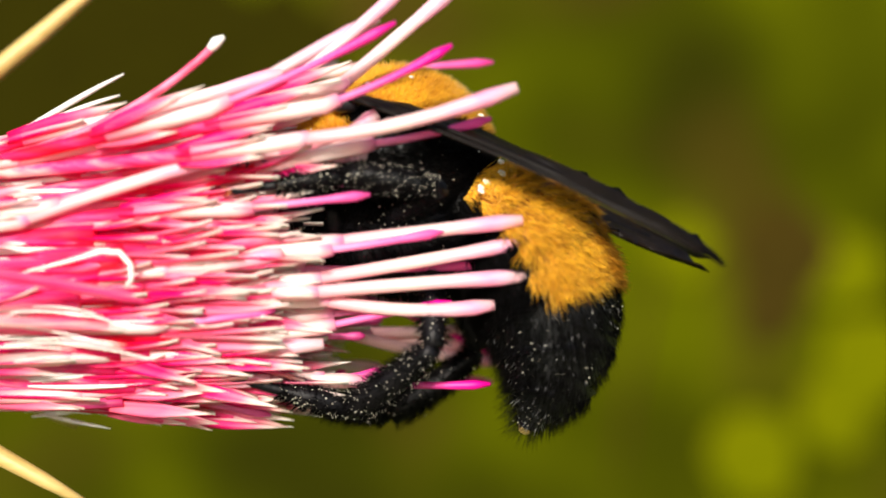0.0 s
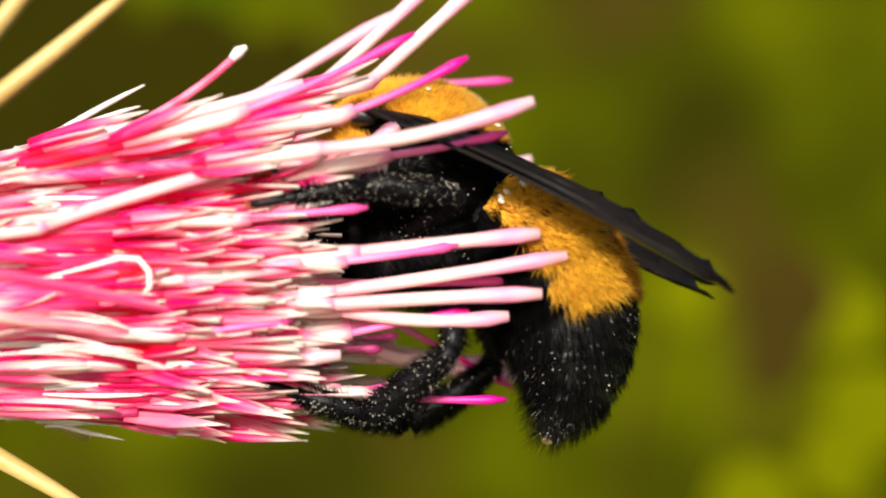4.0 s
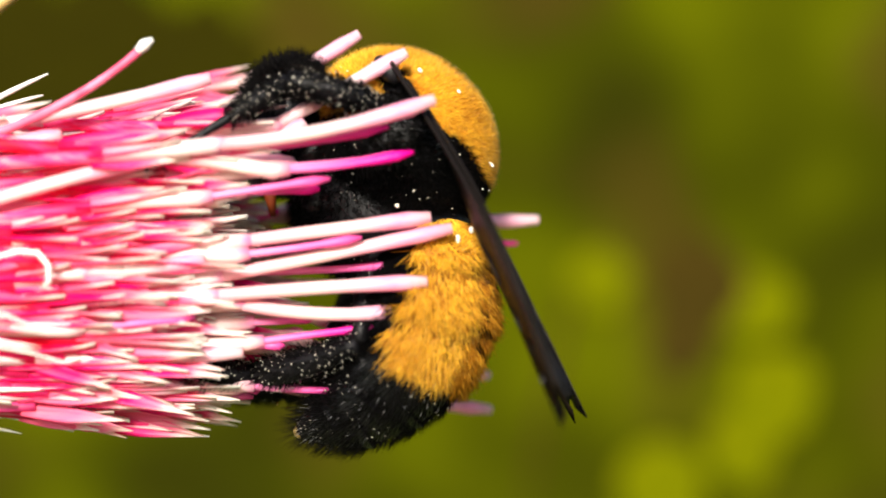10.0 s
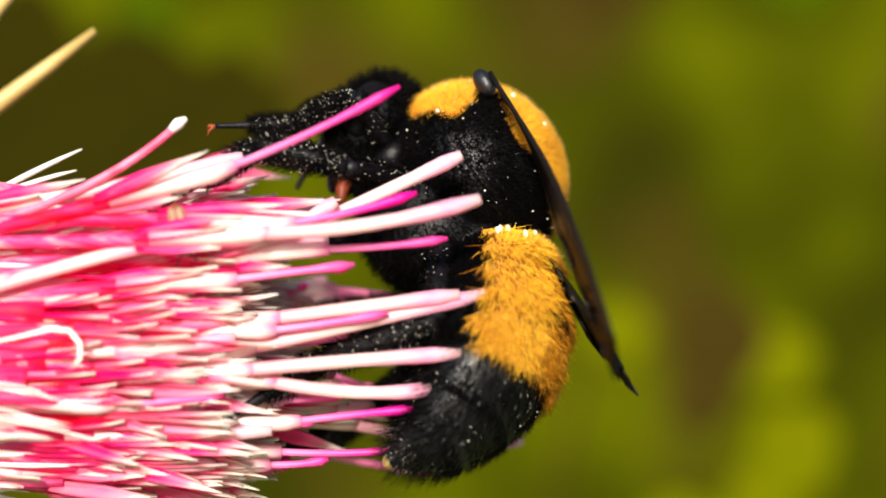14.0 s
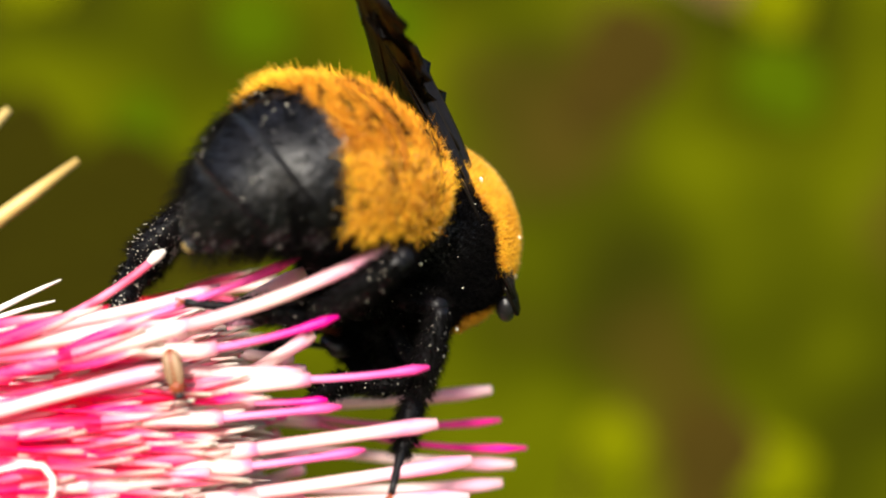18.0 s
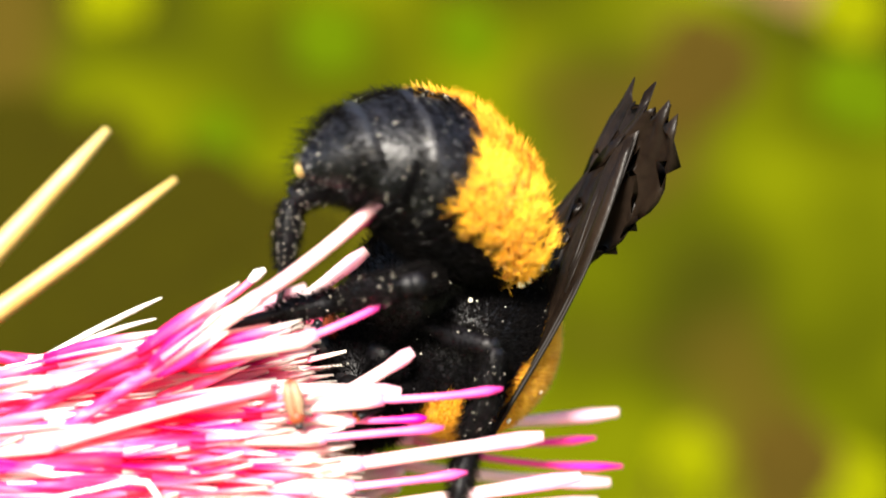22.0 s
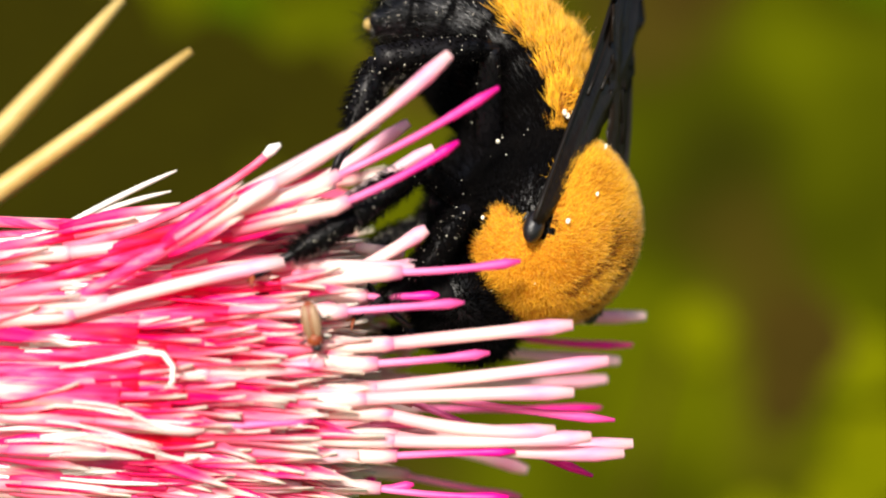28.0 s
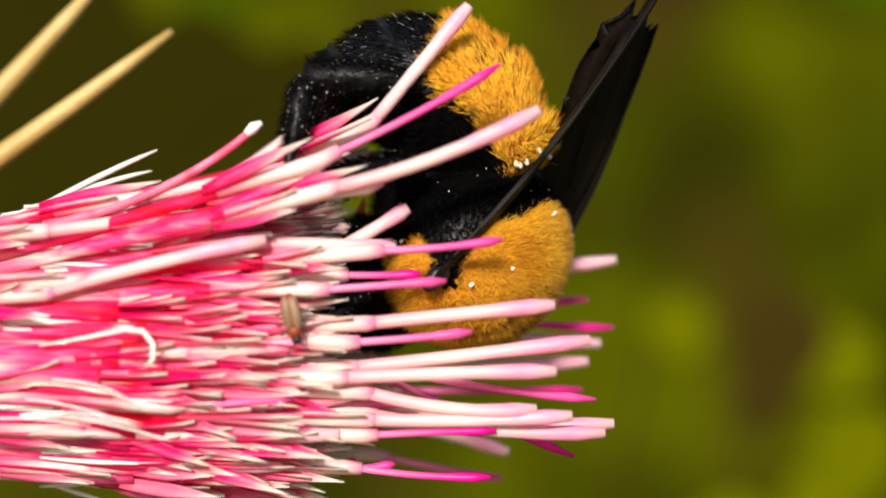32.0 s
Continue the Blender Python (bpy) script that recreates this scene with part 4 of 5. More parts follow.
WINGS = []
for s in (1, -1):
    fore = wing_blade("forewing", 16.3, 3.7, bee, "dark smoky forewing with a ragged edge", 3 + s)
    hind = wing_blade("hindwing", 12.8, 3.5, bee, "dark smoky hindwing", 13 + s)
    if s == -1:
        for w in (fore, hind):
            for v in w.data.vertices:
                v.co.y = -v.co.y
            for c in w.children:
                for v in c.data.vertices:
                    v.co.y = -v.co.y
            for me in [w.data] + [c.data for c in w.children]:
                me.flip_normals()
    WINGS.append((s, fore, hind))
    mesh("tegula", *ellipsoid((1.9, s * 4.15, 1.45), (0.72, 0.5, 0.42), 16, 10), CHITIN, bee, label="glossy black wing root")

HIPS = {"front": (2.0, 1.3, -3.0), "mid": (0.2, 1.7, -3.2), "hind": (-2.2, 1.6, -3.0)}
SIZES = {"front": (3.6, 3.0, 3.8), "mid": (4.6, 3.9, 4.6), "hind": (5.5, 5.0, 5.2)}
LEGS = {}


def leg_piece(name, length, r0, r1, hairs, bowed=0.0, tail=False, dust=6):
    """A leg piece along +x from its joint, hairy and dusted with pollen."""
    n = 9
    pts, rad = [], []
    for i in range(n + 1):
        s = i / n
        pts.append((length * s, 0, bowed * math.sin(math.pi * s)))
        if tail:
            rad.append(r0 * (0.8 + 0.2 * math.sin(math.pi * s * 2)) if s < 0.55 else max(0.13, r1 * (1.25 - 0.25 * math.cos((s - 0.5) * 2 * math.tau * 4))))
        else:
            rad.append((r0 + (r1 - r0) * s) * (0.75 + 0.35 * math.sin(math.pi * (0.12 + 0.8 * s))))
    ob = mesh(name, *tube(pts, rad, 12), LEG_SHELL, bee)
    p, d, ln = [], [], []
    for i in range(hairs):
        s = rng.uniform(0.02, 0.98 if not tail else 0.6)
        a = rng.uniform(0, math.tau)
        rr = np.interp(s, [k / n for k in range(n + 1)], rad) * 0.95
        p.append((length * s, rr * math.cos(a), rr * math.sin(a) + bowed * math.sin(math.pi * s)))
        d.append((0.8, math.cos(a), math.sin(a)))
        ln.append(rng.uniform(0.2, 0.65))
    strands("leg_fur", p, np.array(d) + rng.normal(0, 0.15, (len(d), 3)), ln, 0.016, BLACK_FUR, ob)
    sel = [p[i] for i in range(0, hairs, dust)]
    out = rng.uniform(1.02, 1.5, len(sel))
    grains("pollen", [(x, y * k, z * k) for (x, y, z), k in zip(sel, out)], 0.011 + 0.030 * rng.random(len(sel)) ** 2, POLLEN, ob)
    if tail:
        for q in (1, -1):
            mesh("claw", *tube([(length, 0, 0), (length + 0.25, q * 0.15, -0.1), (length + 0.35, q * 0.22, -0.35)], [0.08, 0.06, 0.02], 6), BEETLE, ob)
    return ob


for s, side in ((1, "left"), (-1, "right")):
    for pair in ("front", "mid", "hind"):
        a, b, c = SIZES[pair]
        k = {"front": 0.8, "mid": 1.0, "hind": 1.15}[pair]
        LEGS[side + "_" + pair] = (leg_piece("femur", a, 0.50 * k, 0.42 * k, 1100, dust=8 if s == 1 else 40),
                                   leg_piece("tibia", b, 0.36 * k, 0.60 * k, 1900, 0.15, dust=5 if s == 1 else 22),
                                   leg_piece("tarsus", c, 0.44 * k, 0.15 * k, 1100, 0.0, True, dust=5 if s == 1 else 20))


# ---- what moves ----
def bee_keys():
    """Seconds, thorax centre in millimetres, heading, back's way, waist bend, abdomen curl and abdomen twist in degrees."""
    return [
        (0, (-0.44, -0.61, -4.10), (-0.975, 0.125, 0.185), (0.204, 0.155, 0.967), 19, 99, 5),
        (1, (-0.49, -0.21, -4.22), (-0.984, 0.109, 0.141), (0.158, 0.169, 0.973), 23, 94, 5),
        (6, (-0.51, 0.07, -3.88), (-0.984, 0.093, 0.152), (0.163, 0.129, 0.978), 23, 92, 5),
        (7, (2.57, 0.19, -3.74), (-0.792, 0.208, 0.574), (0.578, -0.048, 0.815), 23, 66, 3),
        (8, (4.76, 1.22, -4.86), (-0.477, 0.244, 0.844), (0.876, 0.055, 0.479), 27, 55, -2),
        (9, (2.82, -0.79, -4.18), (-0.685, 0.217, 0.696), (0.707, -0.035, 0.707), 34, 81, 6),
        (10.5, (3.07, -0.52, -2.63), (-0.653, 0.216, 0.726), (0.756, 0.121, 0.644), 36, 83, -6),
        (12, (2.99, -0.06, -1.85), (-0.749, 0.237, 0.619), (0.659, 0.163, 0.734), 37, 89, -5),
        (13, (4.52, -0.15, -1.54), (-0.659, 0.237, 0.714), (0.752, 0.191, 0.631), 38, 78, -2),
        (15.5, (6.05, 4.07, -0.54), (-0.202, 0.715, 0.669), (0.978, 0.184, 0.098), -17, 81, -3),
        (16, (4.85, 8.27, 1.21), (-0.551, 0.494, -0.673), (0.492, 0.843, 0.216), 68, 66, -33),
        (16.5, (4.44, 6.73, 1.33), (-0.571, 0.561, -0.599), (0.570, 0.796, 0.203), 52, 65, -23),
        (17, (4.86, 1.97, 1.53), (-0.031, 0.888, -0.458), (0.837, 0.274, 0.474), 16, 109, -0),
        (17.5, (3.73, 1.44, 5.30), (0.071, 0.994, -0.086), (0.575, 0.029, 0.818), 8, 102, 6),
        (18, (3.79, 0.72, 1.99), (0.094, 0.746, -0.660), (0.858, 0.276, 0.434), 19, 108, -4),
        (18.5, (3.62, -0.30, 0.31), (-0.124, 0.480, -0.868), (0.985, 0.162, -0.050), 33, 113, -20),
        (19, (3.53, -1.24, -0.93), (-0.088, -0.126, -0.988), (0.995, -0.065, -0.080), 16, 117, -23),
        (20, (3.22, 0.54, -0.67), (-0.407, 0.237, -0.882), (0.909, 0.004, -0.418), 43, 109, -16),
        (21, (1.99, 0.14, -1.15), (-0.490, -0.053, -0.870), (0.864, 0.108, -0.492), 40, 96, -20),
        (22, (1.18, -0.26, -1.82), (-0.577, 0.201, -0.791), (0.802, 0.323, -0.503), 42, 103, -18),
        (22.5, (1.04, -0.00, -3.20), (-0.582, 0.078, -0.809), (0.808, 0.169, -0.565), 16, 128, -36),
        (23, (1.17, 0.19, -3.16), (-0.635, 0.136, -0.760), (0.768, 0.215, -0.603), 22, 103, -38),
        (24, (2.89, 0.49, -2.04), (-0.412, 0.338, -0.846), (0.889, -0.055, -0.455), 12, 85, -43),
        (25, (4.06, 0.36, -1.13), (-0.291, -0.238, -0.927), (0.885, -0.435, -0.166), 11, 100, -33),
        (26, (3.09, 0.45, -1.86), (-0.439, -0.326, -0.837), (0.825, -0.515, -0.232), 13, 142, -25),
        (29, (4.83, -0.30, -2.30), (-0.225, -0.425, -0.877), (0.897, -0.441, -0.017), 26, 90, -42),
        (30, (2.93, -0.29, -2.96), (-0.356, -0.471, -0.807), (0.862, -0.499, -0.089), 44, 99, -39),
        (31, (2.70, -0.61, -3.52), (-0.415, -0.373, -0.830), (0.822, -0.544, -0.167), 46, 100, -39),
        (32, (1.92, 0.08, -4.28), (-0.662, -0.058, -0.747), (0.670, -0.492, -0.556), 52, 132, -36),
    ]


def wing_keys():
    """Seconds, then roll, droop and closing over the back in degrees, of the left and of the right wing."""
    return [
        (0, 19, 18, -11, -13, 14, 1),
        (1, 19, 21, -13, -14, 17, 1),
        (6, 19, 23, -14, -12, 19, 2),
        (7, 26, 20, -9, -13, 22, 1),
        (8, -4, 17, -22, -5, 16, 19),
        (9, 0, 16, -23, -3, 18, 2),
        (10.5, -9, 19, -23, -8, 13, 13),
        (12, -8, 19, -18, -9, 11, 11),
        (13, -7, 24, -25, -9, 15, 21),
        (15.5, 27, 6, -12, -13, -1, 32),
        (16, 30, 36, 25, 0, 40, 0),
        (16.5, 15, 32, 9, 15, 32, 9),
        (17, -20, 16, 5, 15, 3, 60),
        (17.5, 10, 16, 8, 10, 16, 8),
        (18, 20, 12, 10, 45, 8, 35),
        (18.5, 25, 20, 0, 30, 20, 20),
        (19, 19, 9, 17, 19, 8, 8),
        (20, -4, 11, 9, -9, 13, 5),
        (21, 4, 10, 11, -2, 14, 3),
        (22, 50, 7, 21, 4, 7, 18),
        (22.5, 50, 2, 11, -2, 7, 12),
        (23, 50, 3, 9, 1, 9, 10),
        (24, 32, 8, 16, 10, 8, 7),
        (25, 6, 5, 25, 6, 7, 8),
        (26, 12, 7, 19, 12, 7, 12),
        (29, 12, 5, 24, 12, 6, 10),
        (30, 12, -0, 37, 12, 6, 6),
        (31, 12, 6, 24, 12, 8, 10),
        (32, -19, 11, 18, -19, 10, 6),
    ]


def leg_keys():
    """Per leg: seconds, ankle and foot in millimetres."""
    return {
        "left_mid": [
            (0, (-2.32, -5.60, -4.51), (-6.18, -6.20, -4.88)),
            (1, (-2.41, -5.60, -4.54), (-6.26, -6.20, -4.91)),
            (6, (-2.34, -5.60, -4.43), (-6.04, -6.20, -5.05)),
            (7, (-2.92, -5.60, -4.26), (-6.36, -6.20, -4.88)),
            (8, (-2.90, -5.60, -3.88), (-6.44, -6.20, -4.95)),
            (9, (-0.81, -5.20, -1.16), (-3.69, -6.20, -2.73)),
            (10.5, (-2.02, -5.20, -0.16), (-5.87, -6.20, -2.60)),
            (12, (-1.79, -5.20, -0.51), (-4.06, -6.20, -2.54)),
            (13, (-3.40, -5.20, -0.23), (-6.69, -6.20, -2.59)),
            (15.5, (-5.48, 0.00, 0.78), (-8.76, -2.00, -0.97)),
            (16, (-6.28, 1.00, 1.67), (-9.06, -1.00, -0.97)),
            (16.5, (-6.16, 1.00, 2.03), (-8.95, -1.00, -0.50)),
            (17, (-6.61, 1.00, 2.34), (-9.52, 0.00, -0.68)),
            (17.5, (-7.39, 2.00, 2.87), (-9.31, 0.00, -0.46)),
            (18, (-8.57, 4.00, 2.07), (-9.27, 2.00, -0.55)),
            (19, (-2.36, 4.00, -0.31), (-4.40, 3.00, -1.35)),
            (24, (-3.61, 4.00, -2.32), (-5.64, 3.00, -3.34)),
            (29, (-0.73, 4.00, -2.31), (-2.80, 3.00, -3.10)),
            (32, (-4.36, 4.00, -3.82), (-6.38, 3.00, -4.86)),
        ],
        "left_hind": [
            (0, (-2.68, -4.00, -14.39), (-5.59, -4.50, -13.38)),
            (1, (-2.74, -4.00, -14.33), (-5.52, -4.50, -13.15)),
            (6, (-2.48, -4.00, -13.96), (-5.32, -4.50, -13.06)),
            (7, (-2.79, -4.00, -14.36), (-5.49, -4.50, -13.10)),
            (8, (-3.56, -4.00, -13.21), (-5.60, -4.50, -12.57)),
            (9, (-3.13, -3.50, -13.41), (-5.30, -4.50, -12.36)),
            (10.5, (-3.13, -3.50, -12.28), (-5.57, -4.50, -12.30)),
            (12, (-2.58, -3.00, -12.50), (-5.17, -4.50, -12.03)),
            (13, (-2.26, -2.00, -12.48), (-3.65, -3.00, -12.69)),
            (15.5, (0.13, -7.00, -2.64), (-2.39, -7.50, -4.93)),
            (16, (-1.35, -8.00, -1.15), (-5.05, -8.60, -6.03)),
            (16.5, (-1.40, -7.00, -1.30), (-4.59, -8.00, -6.17)),
            (17, (-7.22, 0.00, 4.13), (-11.48, -1.00, 2.20)),
            (17.5, (-6.26, -1.00, 1.62), (-6.83, -3.00, -1.98)),
            (18, (-8.95, 0.00, 0.83), (-9.67, -2.00, -2.55)),
            (18.5, (-9.89, 1.00, 5.96), (-13.68, 0.00, 2.86)),
            (19, (-6.65, 2.00, 3.57), (-8.53, 1.00, -0.03)),
            (20, (-6.98, 3.00, 4.39), (-8.46, 2.00, -0.54)),
            (21, (-7.16, 3.00, 5.40), (-7.23, 2.00, -0.20)),
            (22, (-6.65, 2.00, 4.58), (-7.23, 2.00, -0.62)),
            (22.5, (-5.13, 1.00, 3.01), (-5.84, 1.00, 1.35)),
            (23, (0.53, 0.00, 10.53), (-0.48, 0.00, 12.53)),
            (24, (-8.02, 3.00, 2.99), (-10.06, 2.00, 0.05)),
            (25, (-6.63, 3.00, 0.84), (-9.02, 2.00, -0.60)),
            (26, (-4.39, 3.00, 3.56), (-5.33, 2.00, 0.93)),
            (29, (-2.68, 3.00, 5.26), (-4.38, 2.00, 1.56)),
            (30, (-5.15, 3.00, 4.02), (-5.92, 2.00, 0.87)),
            (32, (-5.46, 3.00, 3.78), (-6.09, 2.00, -0.14)),
        ],
        "right_hind": [
            (0, (-1.25, 0.50, -15.73), (-4.52, 0.00, -15.18)),
            (1, (-1.31, 0.50, -15.61), (-4.43, 0.00, -14.98)),
            (6, (-0.87, 0.50, -15.31), (-4.13, 0.00, -14.66)),
            (7, (-2.02, 1.00, -15.93), (-4.57, 1.00, -15.36)),
            (9, (-2.30, 2.00, -14.69), (-4.54, 1.00, -14.21)),
            (13, (-2.41, 1.00, -13.45), (-4.20, 1.00, -13.70)),
            (15.5, (-1.21, 2.00, -12.86), (-4.61, 1.00, -11.43)),
            (16.5, (1.62, -1.00, -4.79), (-0.73, -4.00, -5.52)),
            (17, (-2.91, -5.50, -2.96), (-7.75, -6.50, -2.25)),
            (17.5, (-0.78, -5.50, -2.94), (-5.92, -6.50, -2.01)),
            (18, (-0.96, -5.50, -1.39), (-4.91, -6.50, -0.93)),
            (18.5, (-2.15, -5.50, -1.40), (-5.33, -6.50, -1.02)),
            (19, (-6.43, -3.00, 3.27), (-7.76, -4.00, -0.04)),
            (20, (-6.15, -4.00, 1.12), (-6.52, -5.00, -0.56)),
            (21, (-6.08, -4.00, 3.45), (-7.48, -5.00, 1.67)),
            (22, (-3.77, -4.50, 0.02), (-6.17, -5.00, -0.53)),
            (22.5, (-4.72, -4.50, 0.82), (-8.04, -5.00, 0.20)),
            (23, (-5.66, -4.50, 1.76), (-8.83, -5.00, -0.21)),
            (24, (-5.24, -5.00, 1.46), (-5.78, -5.50, -0.03)),
            (25, (-5.07, -4.00, 3.30), (-5.13, -5.00, 0.22)),
            (26, (-4.15, -4.00, 4.00), (-4.40, -5.00, 1.55)),
            (29, (-2.67, -3.00, 5.21), (-4.31, -4.00, 1.43)),
            (30, (-5.14, -3.00, 3.59), (-5.70, -4.00, 0.51)),
            (31, (-5.42, -3.00, 3.42), (-6.08, -4.00, 0.37)),
            (32, (-5.33, -4.00, 3.14), (-5.76, -5.00, 0.05)),
        ],
        "right_mid": [
            (0, (-3.54, 5.00, -9.62), (-6.16, 4.00, -9.66)),
            (9, (-1.26, 5.00, -7.60), (-3.88, 4.00, -7.77)),
            (13, (-1.49, 5.00, -7.80), (-4.12, 4.00, -7.69)),
            (16.5, (5.14, 0.00, -5.86), (2.56, -3.00, -6.57)),
            (17, (4.83, -3.00, -4.96), (2.71, -5.00, -8.08)),
            (17.5, (3.52, -3.00, -4.13), (1.95, -5.00, -7.84)),
            (18, (3.19, -4.00, -4.65), (2.34, -6.00, -7.72)),
            (18.5, (1.85, -4.50, -5.29), (-0.20, -6.00, -7.23)),
            (19, (1.51, -5.00, -4.46), (1.16, -6.50, -8.00)),
            (20, (1.75, -4.50, -4.10), (1.05, -6.00, -6.41)),
            (21, (1.35, -4.50, -4.15), (0.65, -6.00, -6.23)),
            (22.5, (1.35, -5.00, -6.35), (0.87, -6.50, -8.87)),
            (23, (4.93, -5.40, -5.80), (5.86, -6.40, -9.63)),
            (23.5, (5.05, -5.40, -5.68), (5.19, -6.40, -9.17)),
            (24, (1.37, -5.00, -5.00), (0.80, -6.00, -8.47)),
            (25, (0.16, -5.20, -2.36), (-0.29, -6.00, -3.67)),
            (26, (-3.29, -5.80, -1.13), (-5.98, -6.50, -3.60)),
            (29, (-4.23, -5.80, -1.89), (-7.03, -6.50, -3.27)),
            (30, (-5.51, -5.80, -2.38), (-8.33, -6.50, -3.86)),
            (31, (-6.13, -5.80, -2.30), (-8.93, -6.50, -3.56)),
            (32, (-4.19, -5.80, -1.28), (-6.92, -6.50, -2.22)),
        ],
        "right_front": [
            (0, (-5.42, 3.00, -7.71), (-7.92, 2.00, -7.76)),
            (15.5, (1.26, 3.00, -3.29), (-1.33, 2.00, -3.78)),
            (19, (0.11, -3.00, -4.51), (-1.01, -5.00, -5.25)),
            (21, (-0.75, -3.00, -2.86), (-2.53, -5.00, -3.43)),
            (23, (-0.57, -3.00, -4.74), (-2.39, -5.00, -5.50)),
            (25, (-0.76, -4.00, -3.70), (-2.11, -5.00, -4.32)),
            (26, (-1.96, -4.00, -4.69), (-3.30, -5.00, -5.53)),
            (29, (-0.60, -4.00, -3.41), (-2.18, -5.00, -4.53)),
            (30, (-1.89, -4.00, -4.28), (-3.46, -5.00, -5.16)),
            (32, (-2.61, -4.00, -5.73), (-3.93, -5.00, -6.59)),
        ],
    }


